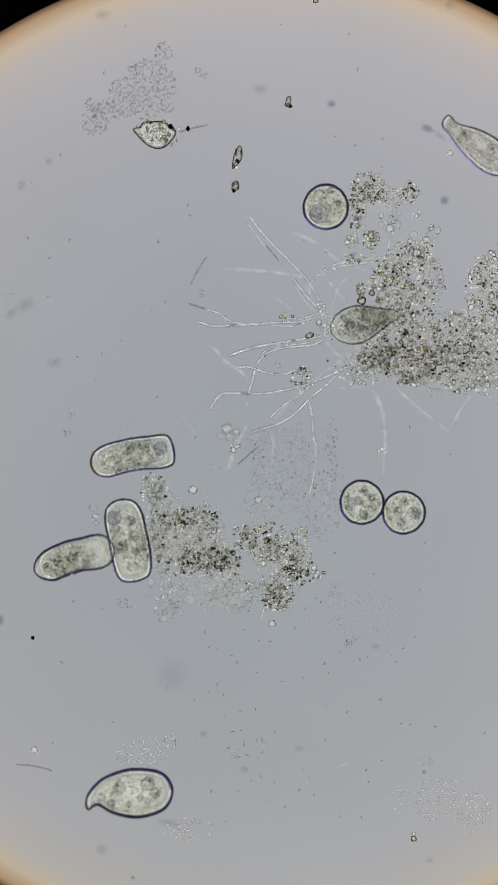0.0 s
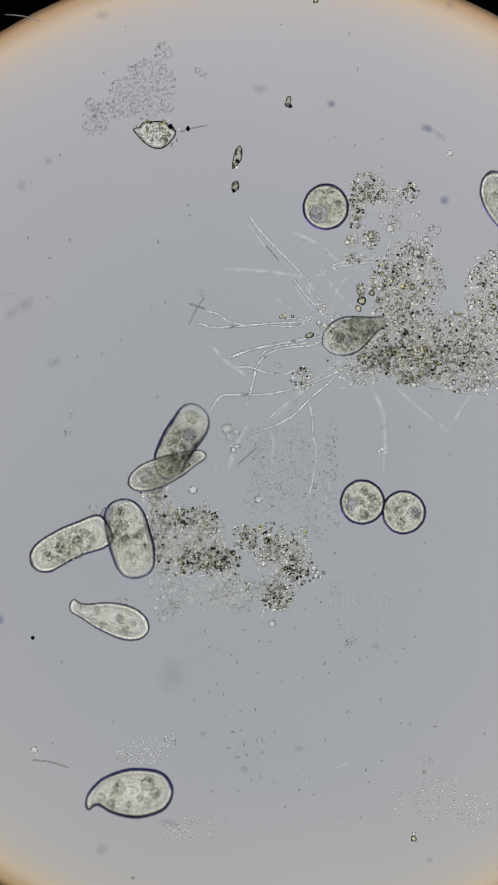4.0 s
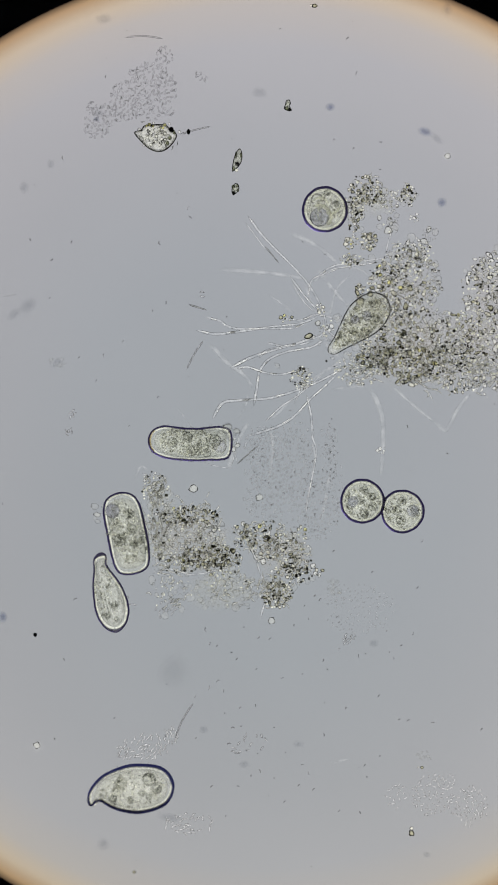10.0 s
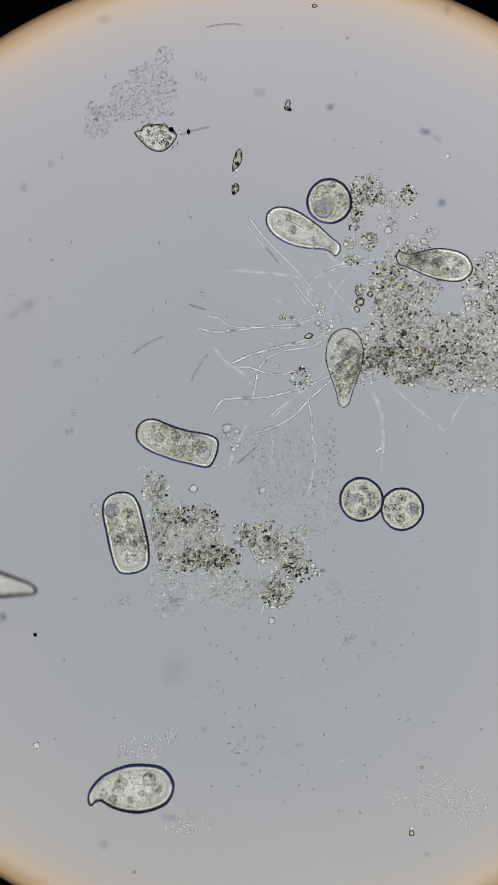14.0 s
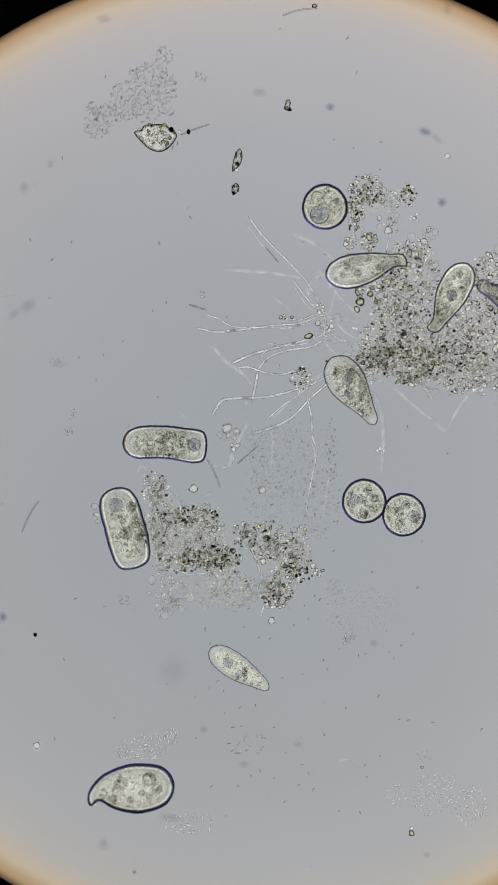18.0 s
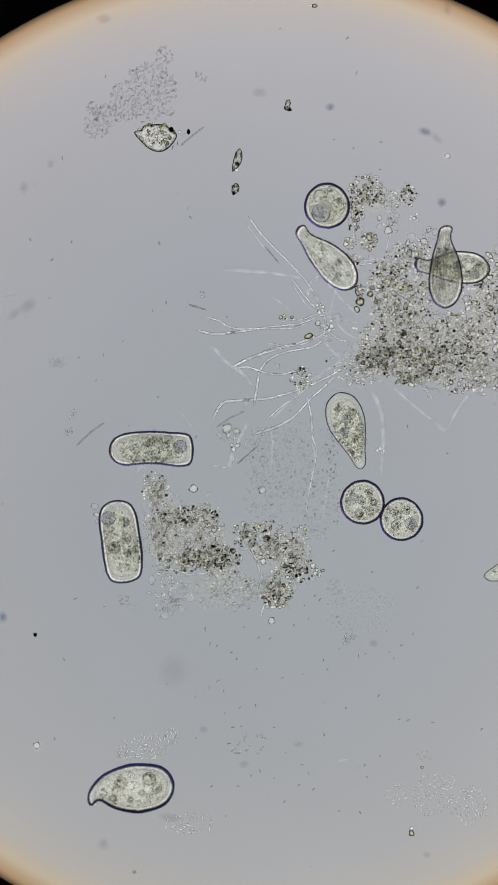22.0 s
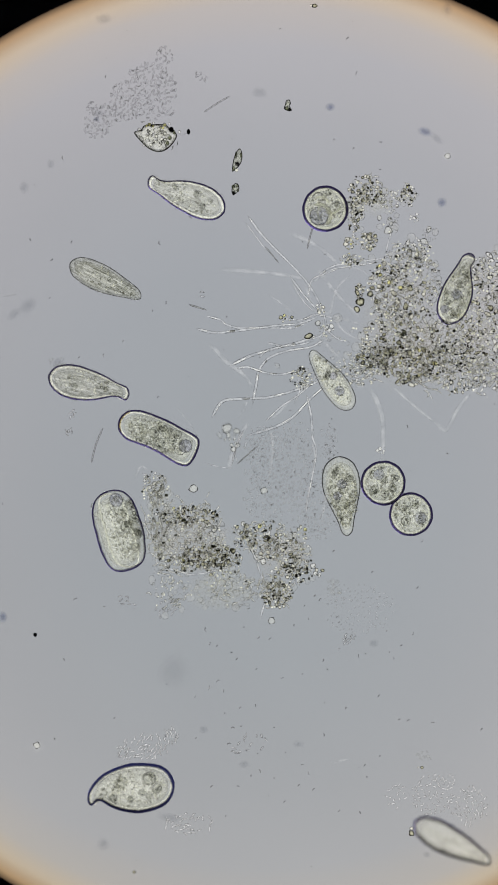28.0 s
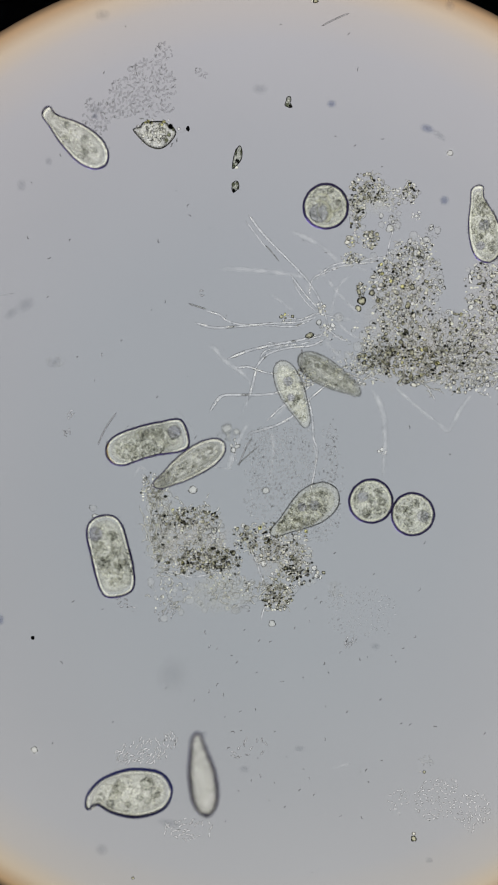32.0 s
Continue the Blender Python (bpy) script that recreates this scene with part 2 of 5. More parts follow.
    "alga_wall": clear("alga_wall", (0.50, 0.52, 0.47), (0.95, 0.95, 0.90), 0.12, (1, 1, 0.95), (0.22, 0.55), (0.012, 0.014, 0.012), 0.97, 40.0, ragged=0.7, emboss=0.9),
    "algae": clear("algae", (0.22, 0.24, 0.16), (0.80, 0.82, 0.70), 0.10, (0.8, 0.82, 0.7), (0.25, 0.6), (0.012, 0.014, 0.012), 0.97, 45.0, ragged=0.6, emboss=0.9),
    "black": clear("black", (0.03, 0.03, 0.035), (0.1, 0.1, 0.11), 0.03, (0.2, 0.2, 0.2), (0.3, 0.7), (0.01, 0.01, 0.01), 0.95, 30.0),
    "speck_blue": soft_speck("speck_blue", (0.06, 0.08, 0.15), 0.42),
    "speck_grey": soft_speck("speck_grey", (0.09, 0.10, 0.12), 0.17),
    "speck_faint": soft_speck("speck_faint", (0.10, 0.11, 0.12), 0.10),
    "speck_bright": soft_speck("speck_bright", (1, 1, 0.95), 0.05),
    "fold": clear("fold", (0.98, 0.975, 0.92), (1, 1, 0.97), 0.66, (1, 1, 0.92), (0.5, 0.9), (0.08, 0.08, 0.06), 0.6, 40.0),
    "mucus": film_mat("mucus", (0.40, 0.335, 0.23), 0.23, 12.0),
    "mucus_pale": film_mat("mucus_pale", (0.34, 0.345, 0.305), 0.47, 8.0),
}

# Emission stands in for the lit field; falloff, brown rim and slopes are painted in.
field_mat, nt, out = tree("glowing_field")
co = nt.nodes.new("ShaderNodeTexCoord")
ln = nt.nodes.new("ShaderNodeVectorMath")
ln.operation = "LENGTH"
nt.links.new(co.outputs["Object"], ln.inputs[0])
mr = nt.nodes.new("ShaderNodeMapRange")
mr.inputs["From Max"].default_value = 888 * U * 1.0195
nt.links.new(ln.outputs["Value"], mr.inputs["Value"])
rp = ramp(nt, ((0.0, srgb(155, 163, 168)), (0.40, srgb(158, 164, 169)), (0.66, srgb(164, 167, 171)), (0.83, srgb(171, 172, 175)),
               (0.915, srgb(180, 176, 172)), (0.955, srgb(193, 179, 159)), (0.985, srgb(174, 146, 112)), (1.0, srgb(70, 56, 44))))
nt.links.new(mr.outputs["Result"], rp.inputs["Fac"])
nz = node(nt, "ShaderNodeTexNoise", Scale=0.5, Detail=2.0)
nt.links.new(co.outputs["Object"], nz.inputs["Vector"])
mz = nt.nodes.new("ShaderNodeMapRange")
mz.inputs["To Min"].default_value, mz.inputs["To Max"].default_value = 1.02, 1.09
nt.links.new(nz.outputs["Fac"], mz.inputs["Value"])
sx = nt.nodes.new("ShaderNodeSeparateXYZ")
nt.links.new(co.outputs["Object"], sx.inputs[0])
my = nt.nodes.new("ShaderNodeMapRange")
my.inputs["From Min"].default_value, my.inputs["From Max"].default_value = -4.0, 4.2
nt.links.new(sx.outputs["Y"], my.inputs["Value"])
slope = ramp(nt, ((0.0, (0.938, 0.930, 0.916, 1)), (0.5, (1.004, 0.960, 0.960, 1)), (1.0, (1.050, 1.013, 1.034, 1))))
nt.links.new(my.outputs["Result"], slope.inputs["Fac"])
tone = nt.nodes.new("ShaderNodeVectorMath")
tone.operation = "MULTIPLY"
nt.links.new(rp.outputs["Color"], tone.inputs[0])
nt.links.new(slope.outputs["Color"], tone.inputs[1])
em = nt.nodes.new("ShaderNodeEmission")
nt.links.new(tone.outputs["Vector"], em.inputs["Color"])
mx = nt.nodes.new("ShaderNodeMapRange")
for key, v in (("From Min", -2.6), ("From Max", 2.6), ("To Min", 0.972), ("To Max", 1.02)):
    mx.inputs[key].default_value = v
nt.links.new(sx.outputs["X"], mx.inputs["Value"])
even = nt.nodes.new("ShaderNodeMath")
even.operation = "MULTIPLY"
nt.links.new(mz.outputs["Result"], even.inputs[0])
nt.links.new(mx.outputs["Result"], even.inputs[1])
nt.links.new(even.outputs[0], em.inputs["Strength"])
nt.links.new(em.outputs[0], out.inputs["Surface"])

stop_mat, nt, out = tree("blackened_metal")
pb = node(nt, "ShaderNodeBsdfPrincipled", Base_Color=(0.004, 0.004, 0.005, 1), Roughness=1.0, Specular_IOR_Level=0.0)
nz = node(nt, "ShaderNodeTexNoise", Scale=12.0, Detail=4.0)
bp = node(nt, "ShaderNodeBump", Strength=0.2)
nt.links.new(nz.outputs["Fac"], bp.inputs["Height"])
nt.links.new(bp.outputs["Normal"], pb.inputs["Normal"])
nt.links.new(pb.outputs[0], out.inputs["Surface"])

glass_mat, nt, out = tree("slide_glass")
a = node(nt, "ShaderNodeBsdfTransparent", Color=(0.995, 0.998, 0.997, 1))
g = node(nt, "ShaderNodeBsdfGlossy", Color=(0.9, 0.95, 0.95, 1), Roughness=0.05)
mix = nt.nodes.new("ShaderNodeMixShader")
mix.inputs[0].default_value = 0.01
nt.links.new(a.outputs[0], mix.inputs[1])
nt.links.new(g.outputs[0], mix.inputs[2])
nt.links.new(mix.outputs[0], out.inputs["Surface"])


# ---- helpers for meshes ----
def mesh_of(name, verts, faces, mat, smooth=True):
    me = bpy.data.meshes.new(name)
    me.from_pydata([tuple(v) for v in verts], [], faces)
    me.materials.append(mat)
    if smooth:
        me.polygons.foreach_set("use_smooth", [True] * len(me.polygons))
    me.update()
    return me


def child(name, me, parent, m=None, label="", kind=""):
    ob = new(name, me)
    ob.parent = parent
    if m is not None:
        ob.matrix_basis = m
    return tagged(ob, label, kind=kind)


def ball(rings=6, segs=10):
    vs, fs = [(0, 0, -1)], []
    for i in range(1, rings):
        a = -math.pi / 2 + math.pi * i / rings
        for j in range(segs):
            b = 2 * math.pi * j / segs
            vs.append((math.cos(a) * math.cos(b), math.cos(a) * math.sin(b), math.sin(a)))
    vs.append((0, 0, 1))
    last = len(vs) - 1
    for j in range(segs):
        k = (j + 1) % segs
        fs.append((0, 1 + k, 1 + j))
        fs.append((last, last - segs + j, last - segs + k))
        for i in range(rings - 2):
            p = 1 + i * segs
            fs.append((p + j, p + k, p + segs + k, p + segs + j))
    return np.array(vs), fs


BALL, BALL_F = ball()
PEA, PEA_F = ball(4, 8)
DOT, DOT_F = ball(3, 5)
FINE, FINE_F = ball(24, 40)


class Heap:
    """Many small closed pieces gathered into one mesh."""

    def __init__(self):
        self.v, self.f, self.n = [], [], 0

    def add(self, verts, faces):
        self.v.append(np.asarray(verts, float))
        self.f.extend([tuple(i + self.n for i in f) for f in faces])
        self.n += len(verts)

    def mesh(self, name, mat):
        return mesh_of(name, np.concatenate(self.v), self.f, mat)


def lump(rng, r, base=PEA, rough=0.16):
    k = 1 + rough * (rng.random(len(base)) - 0.5)
    return base * k[:, None] * (r * rng.uniform(0.8, 1.2), r * rng.uniform(0.8, 1.2), r * rng.uniform(0.7, 1.0))


def tube(points, radius, segs=7, taper=0.75, fine=5):
    """A round thread along a smooth line of points; its ends taper and close."""
    p = np.array([tuple(q) for q in points], float)
    n = len(p)
    ext = np.vstack([2 * p[0] - p[1], p, 2 * p[-1] - p[-2]])
    line = []
    for i in range(n - 1):
        a, b, c, d = ext[i:i + 4]
        for s in np.linspace(0, 1, fine, endpoint=False):
            line.append(0.5 * (2 * b + (c - a) * s + (2 * a - 5 * b + 4 * c - d) * s * s + (3 * b - a - 3 * c + d) * s ** 3))
    line.append(p[-1])
    line = np.array(line)
    tan = np.gradient(line, axis=0)
    tan /= np.linalg.norm(tan, axis=1)[:, None] + 1e-9
    side = np.cross(tan, (0, 0, 1.0))
    side /= np.linalg.norm(side, axis=1)[:, None] + 1e-9
    up = np.cross(side, tan)
    m = len(line)
    w = np.minimum(1, np.minimum(np.arange(m) + 0.4, m - 1 - np.arange(m) + 0.4) / 2.0)
    w = w * np.linspace(1, taper, m)
    vs, fs = [], []
    for i in range(m):
        for j in range(segs):
            a = 2 * math.pi * j / segs
            vs.append(line[i] + radius * w[i] * (math.cos(a) * side[i] + math.sin(a) * up[i]))
    for i in range(m - 1):
        for j in range(segs):
            k = (j + 1) % segs
            fs.append((i * segs + j, i * segs + k, (i + 1) * segs + k, (i + 1) * segs + j))
    fs.append(tuple(range(segs))[::-1])
    fs.append(tuple((m - 1) * segs + j for j in range(segs)))
    return np.array(vs), fs


def capsule(length, radius, bend=0.0):
    n = 5
    pts = [(length * (i / (n - 1) - 0.5), bend * length * (1 - (2 * i / (n - 1) - 1) ** 2), 0) for i in range(n)]
    return tube(pts, radius, 6, 1.0, 2)


# ---- the setting ----
def disc(name, inner, outer, z0, z1, mat, segs=160):
    vs, fs = [], []
    for r, z in ((inner, z0), (outer, z0), (outer, z1), (inner, z1)):
        for j in range(segs):
            a = 2 * math.pi * j / segs
            vs.append((r * math.cos(a), r * math.sin(a), z))
    for k in range(4):
        for j in range(segs):
            i = (j + 1) % segs
            p, q = k * segs, ((k + 1) % 4) * segs
            fs.append((p + j, p + i, q + i, q + j))
    return mesh_of(name, vs, fs, mat, False)


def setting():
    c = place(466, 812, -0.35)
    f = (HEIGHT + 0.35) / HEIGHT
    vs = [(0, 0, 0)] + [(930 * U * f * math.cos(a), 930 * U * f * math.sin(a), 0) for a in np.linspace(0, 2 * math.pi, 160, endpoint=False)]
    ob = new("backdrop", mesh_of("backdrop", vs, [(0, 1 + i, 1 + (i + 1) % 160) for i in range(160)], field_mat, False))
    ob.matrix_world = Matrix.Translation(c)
    # Shadow off, so that the lamp below shines through this glowing disc.
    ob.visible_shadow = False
    tagged(ob, "glowing grey-blue disc that stands in for the lit field under the slide", "lit field", kind="structure")
    c = place(466, 812, -0.30)
    f = (HEIGHT + 0.30) / HEIGHT
    ob = new("field_stop", disc("field_stop", 888 * U * f, 1700 * U, -0.02, 0.02, stop_mat))
    ob.matrix_world = Matrix.Translation(c)
    tagged(ob, "black round diaphragm ring that bounds the lit field", "diaphragm", kind="structure")
    bm = bmesh.new()
    bmesh.ops.create_cube(bm, size=1.0, matrix=Matrix.Translation((0, 0, -0.11)) @ Matrix.Diagonal((13, 20, 0.2, 1)))
    bmesh.ops.bevel(bm, geom=bm.edges[:], offset=0.03, segments=2, affect="EDGES")
    me = bpy.data.meshes.new("ground")
    bm.to_mesh(me)
    bm.free()
    me.materials.append(glass_mat)
    ob = new("ground", me)
    ob.visible_shadow = False
    tagged(ob, "clear flat glass slide that carries the drop", "glass slide", kind="structure")


setting()

# ---- bodies of the cells ----
# station along the body from tail to tip, left edge, right edge, in body lengths
BEAKED = ((0, 0, 0), (.012, .055, -.055), (.04, .105, -.105), (.1, .158, -.160), (.2, .194, -.202), (.34, .206, -.214), (.48, .194, -.200), (.6, .172, -.164),
          (.7, .146, -.120), (.78, .122, -.084), (.84, .106, -.062), (.89, .100, -.066), (.935, .092, -.080), (.965, .076, -.082), (.985, .050, -.070), (.995, .022, -.045), (1, -.008, -.008))
SLIM = ((0, 0, 0), (.012, .045, -.045), (.04, .088, -.088), (.1, .134, -.134), (.22, .170, -.168), (.36, .178, -.180), (.52, .170, -.166), (.66, .148, -.136),
        (.78, .122, -.100), (.86, .105, -.078), (.92, .090, -.066), (.96, .068, -.054), (.985, .040, -.036), (.995, .02, -.018), (1, 0, 0))
PEAR = ((0, 0, 0), (.012, .060, -.060), (.04, .118, -.118), (.1, .182, -.182), (.2, .228, -.230), (.32, .240, -.244), (.45, .226, -.230), (.58, .190, -.188),
        (.7, .146, -.138), (.8, .112, -.098), (.88, .094, -.080), (.94, .080, -.070), (.975, .054, -.050), (.992, .026, -.026), (1, 0, 0))
KIDNEY = ((0, 0, 0), (.012, .068, -.058), (.05, .148, -.132), (.12, .208, -.198), (.25, .258, -.242), (.42, .284, -.248), (.56, .282, -.222), (.67, .262, -.180),
          (.75, .238, -.134), (.805, .214, -.086), (.845, .192, -.048), (.885, .164, -.038), (.92, .136, -.060), (.95, .108, -.078), (.972, .080, -.082), (.988, .048, -.072), (.996, .018, -.050), (1, -.015, -.015))
BARREL = ((0, 0, 0), (.006, .045, -.045), (.02, .088, -.084), (.05, .132, -.126), (.1, .170, -.160), (.18, .200, -.184), (.3, .222, -.178), (.45, .228, -.166), (.6, .224, -.168),
          (.75, .214, -.198), (.86, .206, -.202), (.93, .190, -.188), (.965, .164, -.164), (.985, .124, -.124), (.995, .070, -.070), (1, 0, 0))
EGG = ((0, 0, 0), (.006, .050, -.050), (.02, .098, -.096), (.05, .148, -.146), (.1, .188, -.186), (.18, .212, -.208), (.3, .224, -.218), (.45, .230, -.218), (.6, .230, -.216),
       (.75, .224, -.216), (.86, .206, -.204), (.93, .178, -.178), (.965, .144, -.146), (.985, .104, -.104), (.995, .056, -.056), (1, 0, 0))


def loft(outline, length, wide=1.0, deep=0.75, inset=1.0, rings=52, segs=28):
    o = np.array(outline)
    s = (1 - np.cos(np.linspace(0, math.pi, rings))) / 2
    s[0], s[-1] = 0.0008, 0.9992
    # keep the ends round: work on the squared half width near them
    mid = np.interp(s, o[:, 0], (o[:, 1] + o[:, 2]) / 2) * wide
    hw = np.sqrt(np.interp(s, o[:, 0], ((o[:, 1] - o[:, 2]) / 2) ** 2)) * wide
    hw = hw * (1 + 0.012 * np.sin(17 * s + 90 * length) + 0.008 * np.sin(41 * s + 50 * length))
    for q in range(2):
        hw[1:-1] = (hw[:-2] + 2 * hw[1:-1] + hw[2:]) / 4
        mid[1:-1] = (mid[:-2] + 2 * mid[1:-1] + mid[2:]) / 4
    top = hw.max() ** 0.55
    vs, fs = [], []
    for x, c, h in zip(s, mid, hw):
        high = top * h ** 0.45 if deep < 1.1 else h * (0.88 + 0.22 * math.sin(math.pi * x))
        for j in range(segs):
            a = 2 * math.pi * j / segs
            vs.append(((x - 0.5) * length * (1 - (1 - inset) * 0.75), (c + h * inset * math.cos(a)) * length, high * inset * deep * math.sin(a) * length))
    for i in range(rings - 1):
        for j in range(segs):
            k = (j + 1) % segs
            fs.append((i * segs + j, (i + 1) * segs + j, (i + 1) * segs + k, i * segs + k))
    n = len(vs)
    fs.append(tuple(range(segs)))
    fs.append(tuple(n - segs + j for j in range(segs))[::-1])
    return vs, fs


def inner_ball(name, mat, parent, x, y, z, r, squash=0.8, label=""):
    me = mesh_of(name, BALL * (r * U, r * U, r * U * squash), BALL_F, mat)
    return child(name, me, parent, Matrix.Translation((x * U, y * U, z * U)), label)


def food_vacuole(mat, parent, x, y, z, r, squash, rng, n=9):
    """A round food vacuole with the dark crumbs that it holds."""
    ob = inner_ball("food_vacuole", M[mat], parent, x, y, z, r, squash, "dark round food vacuole")
    h = Heap()
    for i in range(n):
        a, q = rng.uniform(0, 2 * math.pi), 0.72 * math.sqrt(rng.random())
        k = r * rng.uniform(0.09, 0.24) * U
        h.add(lump(rng, k, DOT, 0.5) * (rng.uniform(1, 1.8), 1, 1) + np.array((q * math.cos(a), q * math.sin(a), squash * rng.uniform(0.1, 0.6))) * r * U, DOT_F)
    child("food_crumbs", h.mesh("food_crumbs", M["food"]), ob, None, "dark crumbs of food", "stuff")
    return ob


def rim_band(parent, outline, length, wide, inset=0.83, r=2.3):
    """A bright tube just inside the skin of the cell, added to imitate the halo of light there."""
    o = np.array(outline)
    s = 0.5 - 0.5 * np.cos(np.linspace(0.10, math.pi - 0.10, 22))
    mid = np.interp(s, o[:, 0], (o[:, 1] + o[:, 2]) / 2) * wide
    hw = np.sqrt(np.interp(s, o[:, 0], ((o[:, 1] - o[:, 2]) / 2) ** 2)) * wide * inset
    x = (s - 0.5) * (1 - (1 - inset) * 0.38)
    pts = [(a * length, (m + h) * length, 0) for a, m, h in zip(x, mid, hw)] + [(a * length, (m - h) * length, 0) for a, m, h in list(zip(x, mid, hw))[::-1]]
    pts.append(pts[0])
    return child("ectoplasm", mesh_of("ectoplasm", *tube(pts, r * U, 8, 1.0, 3), M["ectoplasm"]), parent, None, "bright tube that imitates the halo inside the outline")


def grains(parent, rng, n, fx, fy, fz, r=(1.6, 3.0), roof=0.0):
    """Dark and bright grains in the upper half of a cell, side by side to imitate embossed light."""
    dark, pale = Heap(), Heap()
    for i in range(n):
        a, q = rng.uniform(0, 2 * math.pi), math.sqrt(rng.random())
        p = np.array((fx * q * math.cos(a), fy * q * math.sin(a) * (1 - 0.35 * max(0, math.cos(a)) * q), fz * rng.uniform(-0.5, 1.0) * (1 - 0.5 * q))) * U
        k = rng.uniform(*r) * U
        b, ln = rng.uniform(0, math.pi), rng.uniform(1.0, 2.0)
        rot = np.array(((math.cos(b), -math.sin(b), 0), (math.sin(b), math.cos(b), 0), (0, 0, 1)))
        (dark if i % 2 else pale).add((lump(rng, k, PEA) * (ln, 1, 1)) @ rot.T + p, PEA_F)
    # Short curls with bright cores and dark edges imitate embossed light too.
    curls = Heap()
    for i in range(34 if roof > 0 and n > 120 else 0):
        a, q = rng.uniform(0, 2 * math.pi), math.sqrt(rng.random())
        o = np.array((fx * q * math.cos(a), fy * q * math.sin(a) * (1 - 0.35 * max(0, math.cos(a)) * q), roof * rng.uniform(0.84, 0.91) * math.sqrt(1 - 0.66 * q * q) * (1 - 0.45 * q * max(0, math.cos(a)))))
        b, ln, pts = rng.uniform(0, 2 * math.pi), rng.uniform(2.0, 3.6), []
        for k in range(4):
            pts.append(tuple(o * U))
            o = o + ln * np.array((math.cos(b), math.sin(b), 0))
            b += rng.normal(0, 0.8)
        curls.add(*tube(pts, rng.uniform(1.1, 1.8) * U, 6, 0.8, 2))
    bubbles = Heap()
    for i in range(30 if roof > 0 and n > 120 else 0):
        a, q = rng.uniform(0, 2 * math.pi), math.sqrt(rng.random())
        o = np.array((fx * q * math.cos(a), fy * q * math.sin(a) * (1 - 0.35 * max(0, math.cos(a)) * q), roof * 0.89 * math.sqrt(1 - 0.66 * q * q) * (1 - 0.45 * q * max(0, math.cos(a)))))
        bubbles.add(lump(rng, rng.choice((2.0, 2.4, 3.0, 4.0)) * U, BALL, 0.15) * (1, 1, 0.8) + o * U, BALL_F)
    if bubbles.n:
        child("vesicles", bubbles.mesh("vesicles", M["vesicle"]), parent, kind="stuff")
    if curls.n:
        child("inclusions", curls.mesh("inclusions", M["strand"]), parent, kind="stuff")
    child("granules", dark.mesh("granules", M["grain"]), parent, kind="stuff")
    return child("bright_granules", pale.mesh("bright_granules", M["grain_bright"]), parent, kind="stuff")


def cilia(parent, outline, length, wide, rng, n=46, near_tip=0.0):
    """The short beating hairs of the pellicle."""
    o = np.array(outline)
    h = Heap()
    for i in range(n):
        s = rng.uniform(near_tip, 0.995)
        left = rng.random() < 0.5
        y = np.interp(s, o[:, 0], o[:, 1] if left else o[:, 2]) * wide * length
        x = (s - 0.5) * length
        d = 1 if left else -1
        ln = rng.uniform(2, 3.6) * U
        lean = rng.uniform(-0.9, 0.5)
        h.add(*tube([(x, y - d * U, 0), (x + lean * ln * 0.5, y + d * ln * 0.6, 0), (x + lean * ln, y + d * ln, rng.uniform(-1, 1) * U)], 0.55 * U, 4, 0.3, 2))
    return child("cilia", h.mesh("cilia", M["rod_faint"]), parent, kind="stuff")


def ciliate(name, label, outline, length, wide, deep, skin, lined, rng, vacuoles, nucleus, group="swimming ciliates", n_grains=70, clear_at=None, deeper=(), crumbs=8):
    """A single-celled swimmer: skin, granular body, food vacuoles, nucleus and hairs. Its tip points along +x."""
    L = length * U
    thing = tagged(new(name), label, "ciliate", group)
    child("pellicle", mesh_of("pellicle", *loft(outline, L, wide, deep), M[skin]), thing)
    child("endoplasm", mesh_of("endoplasm", *loft(outline, L, wide, deep, 0.80), M["endoplasm_glassy" if skin == "pellicle_glassy" else "endoplasm_lined" if lined else "endoplasm"]), thing, None, "mottled grey-olive granular body")
    hw = max(q[1] for q in outline) * wide * length
    top = 0.80 * hw * deep
    for i, (x, y, r) in enumerate(vacuoles):
        food_vacuole("smudge" if i % 3 == 2 else "vacuole", thing, x, y, top - 0.3 * r, r, 0.75, rng, crumbs // 2 if i % 3 == 2 else crumbs)
    for i, (x, y, z, r) in enumerate(deeper):
        food_vacuole("smudge" if i % 3 == 2 else "vacuole", thing, x, y, z, r, 1.0, rng, 3 if i % 3 == 2 else 6)
    if nucleus:
        inner_ball("nucleus", M["nucleus"], thing, *nucleus[:2], top - 0.35 * nucleus[2], nucleus[2], 0.8, "smooth grey nucleus")
    if clear_at:
        inner_ball("contractile_vacuole", M["vacuole_clear"], thing, *clear_at[:2], top - 0.35 * clear_at[2], clear_at[2], 0.8, "clear round vacuole with a thin dark edge")
    if skin not in ("pellicle_thin", "pellicle_lined_thin"):
        rim_band(thing, outline, L, wide, *((0.85, 1.7) if deep > 1.1 else ()))
    grains(thing, rng, n_grains * 3, length * 0.38, hw * 0.76, hw * deep * 0.7, (0.9, 1.9), hw * deep * 1.06)
    cilia(thing, outline, L, wide, rng)
    return thing


def round_cell(name, label, r, rng, vacuoles, nucleus, wisps=0):
    thing = tagged(new(name), label, "resting cell", "round cells")
    child("cell_wall", mesh_of("cell_wall", FINE * (r * U) * (1 + 0.012 * np.sin(3 * np.arctan2(FINE[:, 1], FINE[:, 0]) + r) + 0.006 * np.sin(11 * np.arctan2(FINE[:, 1], FINE[:, 0])))[:, None], FINE_F, M["pellicle"]), thing, None, "wall with a dark violet rim painted where seen edge-on")
